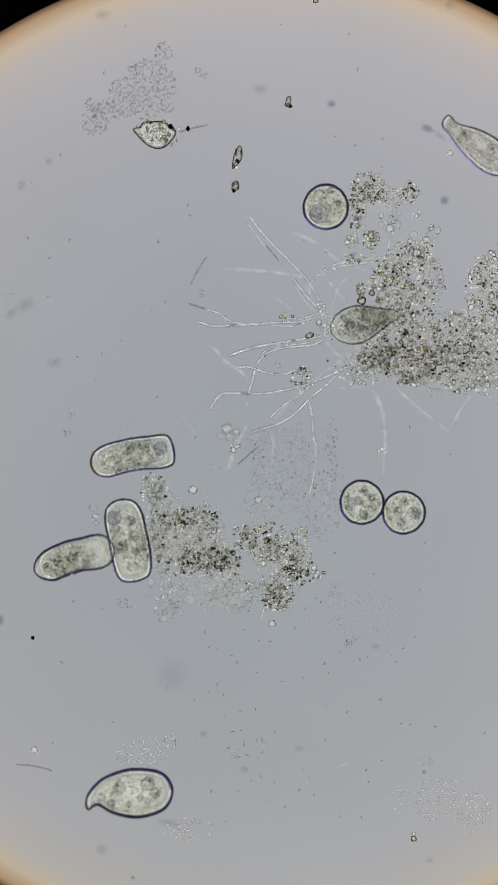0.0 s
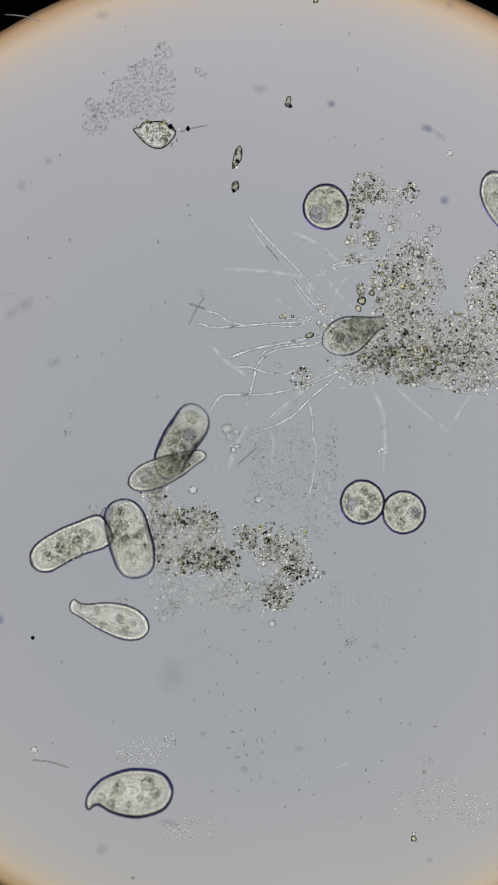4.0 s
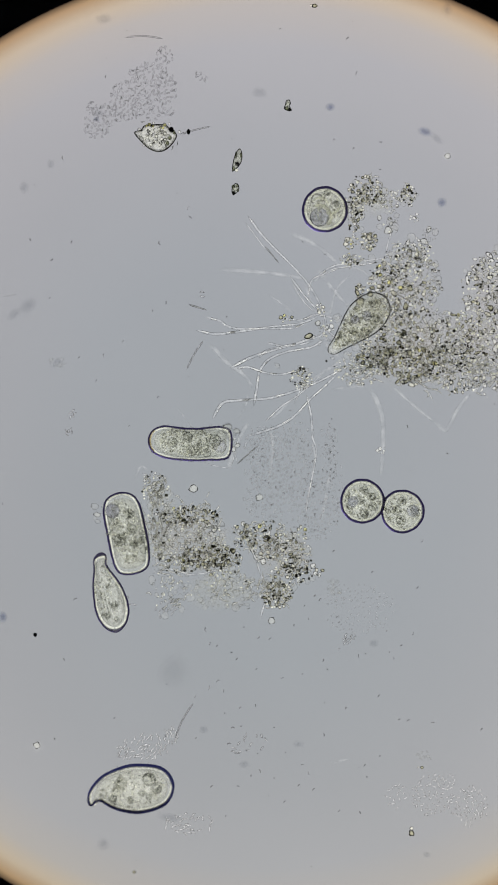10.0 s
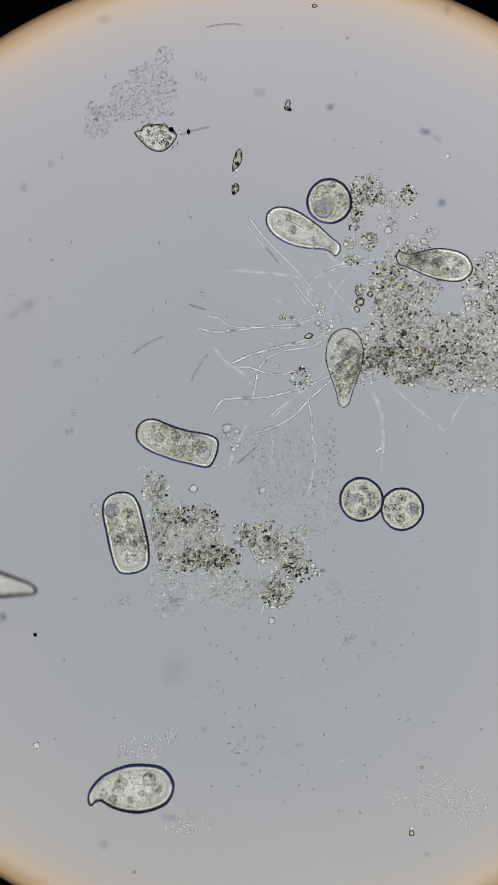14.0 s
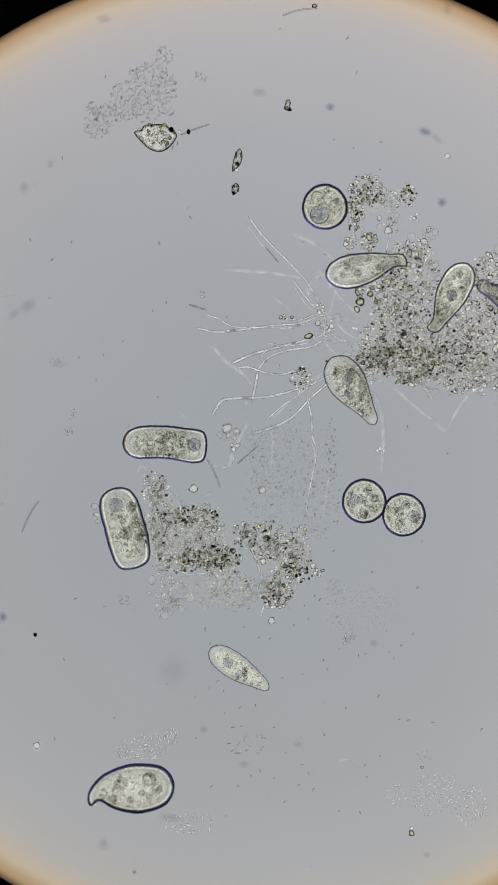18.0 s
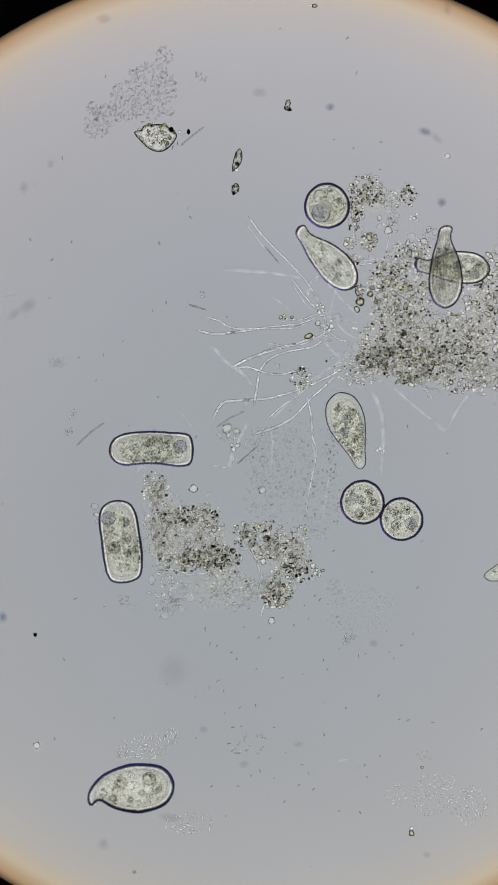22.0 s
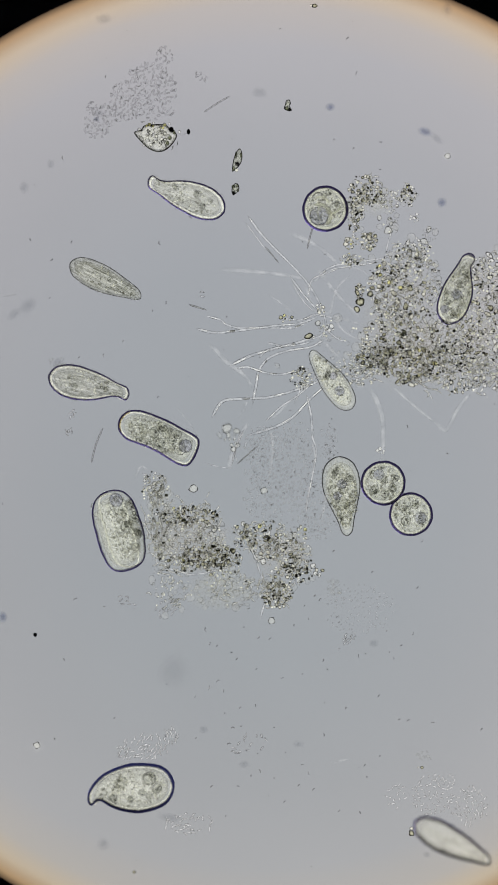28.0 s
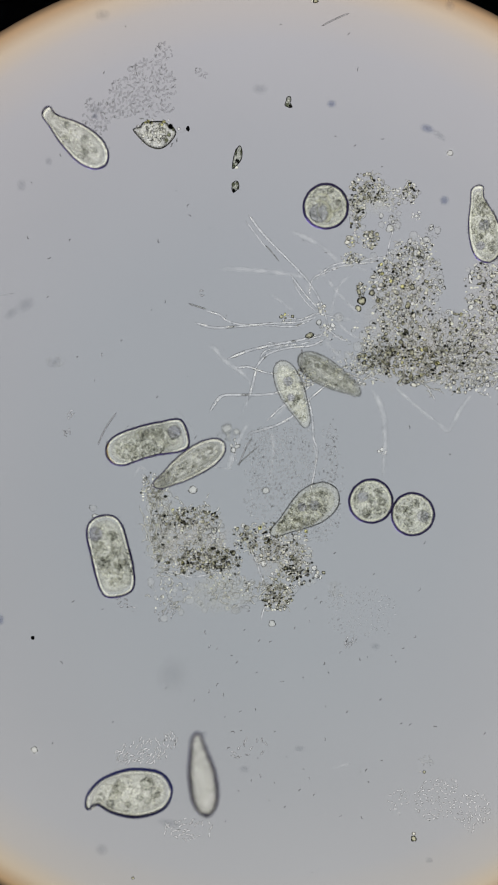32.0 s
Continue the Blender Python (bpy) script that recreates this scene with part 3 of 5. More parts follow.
    child("endoplasm", mesh_of("endoplasm", FINE * (r * 0.86 * U), FINE_F, M["endoplasm"]), thing)
    for x, y, q in vacuoles:
        food_vacuole("vacuole", thing, x, y, 0.84 * math.sqrt(r * r - x * x - y * y) - 0.3 * q, q, 0.75, rng)
    # Added bright ring imitates the light halo within the dark edge.
    ring = [(0.84 * r * math.cos(a) * U, 0.84 * r * math.sin(a) * U, 0) for a in np.linspace(0, 2 * math.pi, 33)]
    child("ectoplasm", mesh_of("ectoplasm", *tube(ring, 2.4 * U, 8, 1.0, 2), M["ectoplasm"]), thing, None, "bright tube that imitates the halo inside the outline")
    if nucleus:
        inner_ball("nucleus", M["nucleus"], thing, *nucleus[:2], 21, nucleus[2], 0.75, "large grey finely spotted nucleus")
    for i in range(wisps):
        a = 0.9 + i * 1.9
        pts = [((8 + 17 * s) * math.cos(a + 1.5 * s) * U, (8 + 17 * s) * math.sin(a + 1.5 * s) * U, 28 * U) for s in np.linspace(0, 1, 5)]
        child("fold", mesh_of("fold", *tube(pts, 2.6 * U, 7, 0.6), M["fold"]), thing, None, "bright yellowish curved fold")
    if wisps:
        arc = [((nucleus[0] + 20 * math.cos(a)) * U, (nucleus[1] + 20 * math.sin(a)) * U, 29 * U) for a in np.linspace(-1.0, 1.9, 8)]
        child("fold", mesh_of("fold", *tube(arc, 3.6 * U, 8, 0.7), M["fold"]), thing, None, "bright crescent round the nucleus")
        for cx, cy, q, a0, a1, hi in ((-12, 16, 10, 0.4, 3.8, 30), (14, 10, 15, 2.0, 4.2, 30), (18, -6, 12, 1.0, 3.4, 29)):
            arc = [((cx + q * math.cos(a)) * U, (cy + q * math.sin(a)) * U, hi * U) for a in np.linspace(a0, a1, 7)]
            child("fold", mesh_of("fold", *tube(arc, 1.4 * U, 7, 0.6), M["thread_dark"]), thing, None, "fine dark curved fold")
    grains(thing, rng, 180, r * 0.80, r * 0.80, r * 0.5, (0.8, 1.9))
    return thing


# ---- the living things ----
R = np.random.default_rng(7)


def spots(rng, n, fx, fy, r):
    return [(rng.uniform(-fx, fx), rng.uniform(-fy, fy), rng.uniform(*r)) for i in range(n)]


K1 = ciliate("beaked_ciliate", "pale ciliate with a hooked beak and a dark violet outline, swimming", BEAKED, 146, 1.0, 0.92, "pellicle", True, R,
             [(-34, 8, 6), (-18, -8, 7), (6, 10, 6), (-44, -6, 5), (20, -4, 5)], None, n_grains=26)
K2 = ciliate("slim_ciliate", "slender pale ciliate with fine lengthwise lines, swimming fast", SLIM, 146, 1.0, 0.92, "pellicle_lined", True, R, spots(R, 4, 36, 9, (4, 6)), None, n_grains=36)
K3 = ciliate("beaked_ciliate", "pale bean-shaped ciliate with round vacuoles, nosing into the debris", BEAKED, 138, 1.02, 0.8, "pellicle", False, R,
             [(-44, -6, 6), (-22, 12, 6), (-20, -14, 7), (20, 4, 5)], (-4, 0, 10), clear_at=(-38, 12, 8), crumbs=3)
K4 = ciliate("beaked_ciliate", "pale ciliate with a hooked beak and a lined skin", BEAKED, 146, 1.0, 0.92, "pellicle_lined", True, R, spots(R, 3, 36, 10, (4, 6)), None, n_grains=24)
K5 = ciliate("slim_ciliate", "slender glassy ciliate with a thick dark outline, swimming", SLIM, 150, 0.95, 0.95, "pellicle_glassy", True, R, [], None, n_grains=4)
K6 = ciliate("small_ciliate", "small slender ciliate with clear round vacuoles", SLIM, 126, 1.05, 0.8, "pellicle_thin", False, R, spots(R, 4, 26, 9, (4, 7)), (-24, 0, 9), n_grains=35, clear_at=(4, -6, 7))
K7 = ciliate("slim_ciliate", "slender pale ciliate with a lined skin and a dark blunt end", SLIM, 140, 1.0, 0.8, "pellicle_lined_thin", True, R, spots(R, 1, 30, 8, (4, 6)), None, n_grains=12)
K8 = ciliate("slim_ciliate", "slender glassy ciliate with a narrow bent tip", SLIM, 144, 1.0, 0.95, "pellicle_glassy", True, R, [], None, n_grains=4)
K9 = ciliate("slim_ciliate", "slender pale ciliate with a lined skin, crossing the threads", SLIM, 130, 1.05, 0.8, "pellicle_lined_thin", True, R, spots(R, 2, 26, 8, (4, 6)), None, n_grains=14)
DEB = ciliate("pear_shaped_ciliate", "granular olive pear-shaped ciliate with a narrow neck beside the debris", PEAR, 142, 1.0, 0.8, "pellicle_thin", False, R,
              [(-44, -8, 6), (-30, 16, 6), (14, 6, 6), (-18, -20, 5), (34, -6, 5)], (-22, 0, 9), n_grains=140, clear_at=(-2, -10, 8), crumbs=2)
KID = ciliate("kidney_shaped_ciliate", "resting kidney-shaped ciliate with a thick dark blue outline", KIDNEY, 154, 1.08, 0.95, "pellicle_blue", False, R,
              [], None, "resting ciliates", 60, None,
              ((-37, 20, -28, 12), (-48, 2, -32, 9), (20, 10, -35, 11), (-32, -9, -34, 6), (-22, 0, -38, 6), (12, 22, -29, 11), (30, -2, -34, 7), (0, -8, -39, 6)))
def end_rims(thing, outline, length, wide, tail):
    """The thickened skin round the blunt end and the lip across the mouth. tail: its material."""
    o = np.array(outline)
    for name, side, mat, reach, r in (("end_rim", 0, tail, 0.06, 1.5), ("mouth_lip", 1, "strand", 0.03, 0.9)):
        s = np.concatenate([np.linspace(reach, 0.004, 5), np.linspace(0.004, reach, 5)])
        s = 1 - s if side else s
        left = np.array([True] * 5 + [False] * 5)
        y = np.where(left, np.interp(s, o[:, 0], o[:, 1]), np.interp(s, o[:, 0], o[:, 2])) * wide * 0.92
        x = (s - 0.5) * 0.955
        child(name, mesh_of(name, *tube([(a * length * U, b * length * U, 0.01) for a, b in zip(x, y)], r * U, 7, 1.0, 3), M[mat]), thing, None, "amber-brown thickened rim" if mat == "brown" else "thin dark curved rim")


MIDS = [(-8, 4, 10), (10, -8, 9), (-24, -6, 8), (26, 6, 8), (2, 14, 7)]
BAR_A = ciliate("barrel_shaped_ciliate", "pale barrel-shaped ciliate with dark food vacuoles and square ends", BARREL, 150, 1.0, 1.4, "pellicle_deep", False, R, MIDS, None,
                "barrel-shaped ciliates", 90, (52, 6, 12), ((-30, 2, -28, 9), (-4, -8, -28, 9), (14, 8, -29, 7), (44, -4, -26, 11), (30, 18, 6, 8), (-4, 18, -4, 8), (14, 17, 14, 7)), 5)
BAR_B = ciliate("barrel_shaped_ciliate", "plump barrel-shaped ciliate leaning on the stringy debris", EGG, 148, 1.08, 1.26, "pellicle_deep", False, R,
                [(-6, 12, 10), (8, -10, 11), (-20, -10, 9), (-34, 12, 10), (20, 12, 7), (2, 0, 8)], None, "barrel-shaped ciliates", 90, (-44, -14, 13), ((34, 26, 2, 8), (16, 28, 16, 7), (50, 18, -8, 7), (2, 29, 2, 7)))
BAR_C = ciliate("barrel_shaped_ciliate", "pale barrel-shaped ciliate with a row of dark vacuoles, swimming away", BARREL, 152, 1.0, 1.0, "pellicle", False, R,
                [(-40, 0, 9), (-14, 4, 10), (-4, -10, 9), (16, 2, 10), (34, 8, 8), (42, -8, 8)], None, "barrel-shaped ciliates", 90)
end_rims(BAR_A, BARREL, 150, 1.0, "brown")
end_rims(BAR_B, EGG, 148, 1.08, "strand")
end_rims(BAR_C, BARREL, 152, 1.0, "strand")
CYST = round_cell("round_cell", "round resting cell with a thick violet rim, yellow folds inside", 41, R, [(20, 4, 6), (8, 26, 6)], (-13, -14, 17), 3)
BALL_1 = round_cell("round_cell", "round resting cell with dark vacuoles, touching its twin", 40, R, [(14, 8, 8), (16, -8, 8), (2, 20, 7), (2, -20, 8), (-4, 2, 7)], (-18, 0, 10))
BALL_2 = round_cell("round_cell", "round resting cell with a grey nucleus, touching its twin", 39, R, [(-12, 4, 9), (-6, -14, 9), (-2, 18, 8)], (16, 0, 11))


# ---- debris, threads and bacteria ----
def cluster(name, label, blobs, rng, singles=260, lift=0.0):
    """A heap of granules on the slide: the larger ones apart, the small rest together. blobs: x, y, spread x, spread y, count, radius, stuff."""
    cx, cy = np.mean([b[0] for b in blobs]), np.mean([b[1] for b in blobs])
    base = place(cx, cy, 0)
    thing = tagged(new(name), label, "debris", "debris on the slide")
    thing.matrix_world = Matrix.Translation(base)
    rest = {k: Heap() for k in ("granule_olive", "granule_dark", "granule_clear", "black", "haze", "droplet", "amber")}
    bits, pale, strands, haze = Heap(), Heap(), Heap(), Heap()
    made, total, taken = 0, sum(b[4] for b in blobs), {}
    shapes = {k: [mesh_of("granule", lump(rng, 1.0, BALL, 0.5) * (rng.uniform(0.9, 1.35), 1, 1), BALL_F, M[k]) for i in range(6)] for k in rest}
    for x, y, sx, sy, n, r, kind in blobs:
        n, r = (int(1.12 * n), 0.9 * r) if n > 12 else (n, r)
        for i in range(n):
            a, q = rng.uniform(0, 2 * math.pi), rng.random() ** 0.62
            px, py = x + 1.45 * sx * q * math.cos(a), y + 1.45 * sy * q * math.sin(a)
            rad = r * max(rng.uniform(0.34, 1.12), 0.9 if n == 1 else 0.0)
            for attempt in range(10):
                cell = (int(px // 8), int(py // 8))
                near = [w for u in (-1, 0, 1) for v in (-1, 0, 1) for w in taken.get((cell[0] + u, cell[1] + v), ())]
                if all((px - w[0]) ** 2 + (py - w[1]) ** 2 > (0.92 * (rad + w[2])) ** 2 for w in near) and rng.random() < 0.9:
                    taken.setdefault(cell, []).append((px, py, rad))
                    break
                a, q, rad = rng.uniform(0, 2 * math.pi), rng.random() ** 0.62, rad * 0.94
                px, py = x + 1.5 * sx * q * math.cos(a), y + 1.5 * sy * q * math.sin(a)
            else:
                continue
            for w in range(2 if n > 12 else 0):
                if kind == "haze" and rng.random() < 0.7:
                    continue
                q2, a2 = rng.random() ** 0.6, rng.uniform(0, 2 * math.pi)
                e = place(x + 1.6 * sx * q2 * math.cos(a2), y + 1.6 * sy * q2 * math.sin(a2), rng.uniform(0.02, 0.16)) - base
                s = rng.uniform(0.9, 2.5) * U
                if w == 0 and rng.random() < 0.5:
                    b, ln = rng.uniform(0, 6.28), rng.uniform(5, 15) * U
                    c1 = np.array((math.cos(b), math.sin(b), 0))
                    c2 = np.array((-math.sin(b), math.cos(b), 0)) * rng.uniform(-0.5, 0.5)
                    o = np.array(e)
                    strands.add(*tube([o - c1 * ln / 2, o + c2 * ln, o + c1 * ln / 2 + c2 * ln * rng.uniform(-1, 1)], rng.uniform(1.3, 2.0) * U, 6, 0.8, 3))
                    continue
                (bits if rng.random() < (0.20 if kind in ("haze", "granule_clear") else 0.55) else pale).add(DOT * (s * rng.uniform(0.8, 1.7), s * rng.uniform(0.8, 1.4), s) + np.array(e), DOT_F)
            if n > 12 and rng.random() < 0.13:
                q2, a2 = rng.random() ** 0.5, rng.uniform(0, 2 * math.pi)
                e = place(x + 1.8 * sx * q2 * math.cos(a2), y + 1.8 * sy * q2 * math.sin(a2), rng.uniform(0.05, 0.15)) - base
                haze.add(lump(rng, rng.uniform(4.5, 9.5) * U, BALL, 0.2) * (1, 1, 0.6) + np.array(e), BALL_F)
            k = kind
            u = rng.random()
            if kind == "granule_olive":
                wave = 2.2 * noise.noise(Vector((px / 15, py / 15, 3.0)))
                k = "granule_dark" if u < 0.16 + 0.30 * wave else "granule_clear" if u > 0.62 + 0.2 * wave else "amber" if u > 0.597 + 0.2 * wave else kind
                if noise.noise(Vector((px / 12, py / 12, 8.0))) < -0.22 and n > 12:
                    continue
            elif kind == "granule_dark":
                k = "granule_olive" if u < 0.46 else "amber" if u < 0.49 else kind
            elif kind == "haze" and u < 0.4 and r > 5:
                k = "droplet"
            z = lift + rad * U * 0.8 + rng.uniform(0, 0.10)
            p = place(px, py, z) - base
            for w in range(rng.integers(0, 3) if rad > 2.4 and k not in ("haze", "black") else 0):
                bits.add(lump(rng, rad * rng.uniform(0.20, 0.40) * U, DOT, 0.4) + np.array(p) + np.array((*rng.uniform(-0.5, 0.5, 2) * rad * U, 0.5 * rad * U)), DOT_F)
            if rad > r * 0.5 and made < singles and rng.random() < 4.0 * singles / total:
                child("granule", shapes[k][i % 6], thing, Matrix.LocRotScale(p, Euler((0, 0, a)), [rad * U] * 3))
                made += 1
            else:
                turn, long = rng.uniform(0, math.pi), rng.uniform(0.95, 1.6)
                rot = np.array(((math.cos(turn), -math.sin(turn), 0), (math.sin(turn), math.cos(turn), 0), (0, 0, 1)))
                rest[k].add((lump(rng, rad * U, PEA, 0.55) * (long, 1 / long ** 0.5, 1)) @ rot.T + np.array(p), PEA_F)
    if strands.n:
        child("strands", strands.mesh("strands", M["strand"]), thing, kind="stuff")
    if haze.n:
        child("haze", haze.mesh("haze", M["haze"]), thing, kind="stuff")
    if bits.n and pale.n:
        child("specks", bits.mesh("specks", M["speck_dark"]), thing, kind="stuff")
        child("bright_specks", pale.mesh("bright_specks", M["fold"]), thing, kind="stuff")
    for k, h in rest.items():
        if h.n:
            child("small_granules", h.mesh("small_granules", M[k]), thing, kind="stuff")
    return thing


def strings(parent, patches, rng):
    """Tangled short strings of slime: x, y, spread x, spread y, count, main direction, length."""
    base = parent.matrix_basis.translation
    h = Heap()
    for x, y, sx, sy, n, turn, size in patches:
        for i in range(n):
            a, q = rng.uniform(0, 2 * math.pi), rng.random() ** 0.55
            px, py = x + sx * q * math.cos(a), y + sy * q * math.sin(a)
            b, ln = radians(turn) + rng.normal(0, 0.55), size * rng.uniform(0.4, 1.4)
            pts, bend = [], rng.normal(0, 0.45)
            z = rng.uniform(0.02, 0.14)
            for k in range(5):
                pts.append(place(px, py, z) - base)
                px, py = px + ln / 4 * math.cos(b), py - ln / 4 * math.sin(b)
                b += bend + rng.normal(0, 0.45)
            h.add(*tube(pts, rng.uniform(1.1, 1.8) * U, 6, 0.8, 3))
    return child("strings", h.mesh("strings", M["strand"]), parent, kind="stuff")


def film(parent, x, y, rx, ry, mat, rng, z=0.012, n=56, rings=9):
    """A ragged low cushion of mucus, thickest in its middle."""
    base = parent.matrix_basis.translation
    wob = [sum(rng.uniform(-1, 1) / q * math.cos(q * a + p) for q, p in zip((2, 3, 5, 7), rng.uniform(0, 6, 4))) for a in np.linspace(0, 2 * math.pi, n, endpoint=False)]
    wob = np.array(wob) - np.mean(wob)
    vs, fs, thick = [], [], []
    for k in range(rings + 1):
        for j in range(n):
            a = 2 * math.pi * j / n
            f = k / rings * (1 + 0.25 * wob[j])
            h = (1 - (k / rings) ** 2)
            vs.append(tuple(place(x + rx * f * math.cos(a), y + ry * f * math.sin(a), z + 0.03 * h) - base))
            thick.append(min(1, 2.2 * (1 - k / rings)))
    for k in range(rings):
        for j in range(n):
            i = (j + 1) % n
            fs.append((k * n + j, (k + 1) * n + j, (k + 1) * n + i, k * n + i))
    me = mesh_of("mucus", vs, fs, M[mat])
    at = me.attributes.new("thick", "FLOAT", "POINT")
    at.data.foreach_set("value", thick)
    return child("mucus", me, parent, kind="stuff")


def debris():
    rng = np.random.default_rng(3)
    o, d, c = "granule_olive", "granule_dark", "granule_clear"
    big = cluster("debris_cluster", "large olive-brown heap of granules and clear droplets", [
        (720, 505, 42, 46, 120, 5.2, o), (735, 445, 24, 18, 36, 5.6, c), (765, 412, 8, 8, 8, 7, "haze"), (690, 488, 22, 16, 40, 4.6, o), (705, 555, 28, 26, 40, 5, o),
        (665, 632, 20, 14, 55, 4.6, d), (722, 642, 36, 20, 84, 5, d), (700, 600, 40, 22, 52, 4.6, o), (640, 655, 30, 18, 40, 4, c), (760, 590, 40, 32, 50, 6.2, "haze"),
        (775, 640, 22, 20, 34, 4.6, o), (820, 645, 34, 34, 110, 4.8, o), (812, 590, 32, 26, 50, 4.6, o), (865, 640, 30, 40, 50, 6, c), (862, 530, 26, 46, 54, 5.6, o), (880, 480, 30, 24, 44, 5.5, c),
        (838, 490, 5, 5, 3, 7, "haze"), (905, 580, 30, 70, 44, 6, c), (735, 670, 22, 8, 14, 6, d), (640, 515, 5, 10, 14, 5.5, d), (775, 500, 8, 20, 12, 6, "haze"), (600, 600, 26, 30, 14, 4, "haze")], rng)
    film(big, 712, 570, 78, 130, "mucus", rng)
    film(big, 800, 620, 110, 70, "mucus", rng, 0.016)
    film(big, 865, 540, 50, 95, "mucus", rng, 0.02)
    up = cluster("debris_cluster", "loose fringe of olive grains beside the round cell", [
        (650, 335, 20, 20, 38, 4, d), (630, 360, 12, 22, 22, 3.8, o), (685, 348, 22, 12, 22, 5, c), (728, 342, 9, 12, 22, 3.8, o), (690, 385, 14, 16, 14, 7, "haze"),
        (655, 425, 11, 10, 20, 4.6, d), (621, 430, 5, 8, 10, 4.8, d), (630, 395, 6, 26, 20, 3.6, o), (625, 458, 12, 8, 14, 4, o), (738, 382, 6, 5, 8, 3.5, c)], rng, 110)
    film(up, 660, 352, 42, 34, "mucus_pale", rng)
    low = cluster("debris_cluster", "ragged grey-olive heap of grains and strings", [
        (272, 868, 18, 20, 22, 3.8, c), (282, 935, 14, 40, 16, 3.8, c), (335, 918, 34, 12, 46, 4, d), (372, 990, 36, 13, 70, 4.2, d), (345, 965, 34, 26, 34, 4, c), (320, 1000, 26, 12, 22, 3.6, o),
        (395, 1010, 20, 12, 22, 4, o), (400, 1050, 40, 24, 70, 5.5, "haze"), (300, 1050, 22, 26, 30, 4.2, "haze"), (355, 940, 30, 18, 14, 7, "haze")], rng, 180)
    film(low, 345, 960, 82, 62, "mucus", rng)
    film(low, 390, 1050, 62, 42, "mucus_pale", rng)
    film(low, 285, 930, 36, 95, "mucus_pale", rng, 0.02)
    strings(low, [(278, 935, 20, 78, 46, 85, 32), (270, 866, 24, 26, 26, 40, 18), (300, 1000, 40, 20, 26, 20, 26), (345, 925, 52, 28, 32, 30, 16), (370, 985, 54, 32, 44, 60, 16), (300, 1062, 36, 30, 22, 60, 14), (330, 890, 40, 24, 10, 40, 14),
                  (410, 1050, 46, 26, 24, 20, 20), (330, 950, 40, 30, 18, 90, 22)], rng)
    strings(big, [(640, 660, 40, 22, 18, 10, 22), (720, 620, 60, 40, 34, 30, 16), (820, 620, 56, 50, 30, 50, 16), (720, 500, 44, 50, 24, 60, 14), (870, 560, 30, 80, 24, 70, 16), (760, 680, 60, 14, 16, 10, 26)], rng)
    mid = cluster("debris_cluster", "small heap of olive granules with bright droplets", [
        (480, 960, 28, 22, 58, 4.6, o), (525, 990, 18, 26, 36, 4.6, o), (515, 1020, 26, 12, 26, 4.4, o), (492, 1058, 18, 16, 40, 3.8, d), (545, 1010, 8, 8, 8, 7, c), (465, 985, 8, 10, 12, 6, c),
        (430, 950, 12, 16, 18, 4.5, o), (565, 1017, 6, 4, 4, 5.5, o), (535, 955, 8, 16, 12, 3, d)], rng, 150)
    film(mid, 500, 985, 60, 50, "mucus", rng)
    film(mid, 492, 1056, 30, 28, "mucus", rng, 0.018)
    strings(mid, [(480, 1060, 26, 24, 30, 70, 24), (505, 985, 40, 34, 44, 50, 16), (440, 960, 16, 30, 16, 60, 20)], rng)
    for x, y, sx, sy, n, r, k, lab in ((535, 670, 14, 13, 24, 2.4, d, "loose sprinkle of dark specks among the threads"), (509, 562, 9, 5, 9, 4, d, "tiny clump of dark grains"),
                                       (570, 546, 6, 7, 12, 4.6, o, "small clump of clear beads on a thread"), (551, 595, 2, 2, 3, 6, d, "dark round bead on a thread"),
                                       (585, 579, 7, 6, 10, 4.2, c, "clump of pale beads where the threads meet"), (565, 572, 1, 1, 1, 5.5, "droplet", "single bright droplet where the threads meet"),
                                       (637, 531, 3, 3, 4, 8.5, d, "large dark bead beside the heap"), (633, 546, 4, 3, 4, 7, d, "dark bead below a larger one beside the heap"),
                                       (757, 424, 3, 3, 3, 7, "droplet", "clear droplets above the heap"), (741, 446, 6, 5, 4, 8, "haze", "pale round droplets above the heap"),
                                       (168, 915, 5, 12, 6, 6.5, "haze", "string of clear beads beside the barrel-shaped cell"),
                                       (757, 1347, 9, 6, 12, 3.6, "haze", "small clump of pale beads"), (748, 1369, 3, 3, 2, 3.5, d, "single small dark bead on the slide"), (342, 866, 2, 2, 1, 7.5, "haze", "small clear round droplet on the slide"),
                                       (592, 1046, 10, 10, 8, 7, "haze", "blurred pale clump of droplets"), (414, 790, 5, 9, 5, 5, "droplet", "clear droplets caught in a tangle of short threads"), (405, 770, 14, 8, 9, 7, "haze", "blurred pale droplets out of focus"), (491, 648, 1, 1, 1, 5, "haze", "single clear droplet between the threads"),
                                       (678, 800, 5, 4, 6, 3.2, c, "knot of pale beads on a thread"), (483, 1104, 2, 2, 1, 6, "haze", "small clear round droplet on the slide"), (61, 1329, 1, 1, 1, 6, "haze", "small clear round droplet on the slide"),
                                       (797, 271, 1, 1, 1, 6, "haze", "small clear round droplet on the slide"), (235, 1556, 2, 2, 2, 4.5, d, "dark bead at the rim of the field"), (733, 1482, 2, 4, 3, 5, d, "small dark bead on the slide"), (97, 642, 10, 6, 7, 4.5, "haze", "pale crumpled fleck at the edge of the field"),
                                       (556, 2, 4, 3, 3, 5, d, "dark bead at the rim of the field"), (58, 1130, 1, 1, 1, 3.2, "black", "single round black speck on the slide")):
        cluster("grain_clump", lab, [(x, y, sx, sy, n, r, k)], rng, 12, 0.6 if "blurred" in lab or "crumpled" in lab else 0.0)


# x, y stations of the threads, radius, pale or not
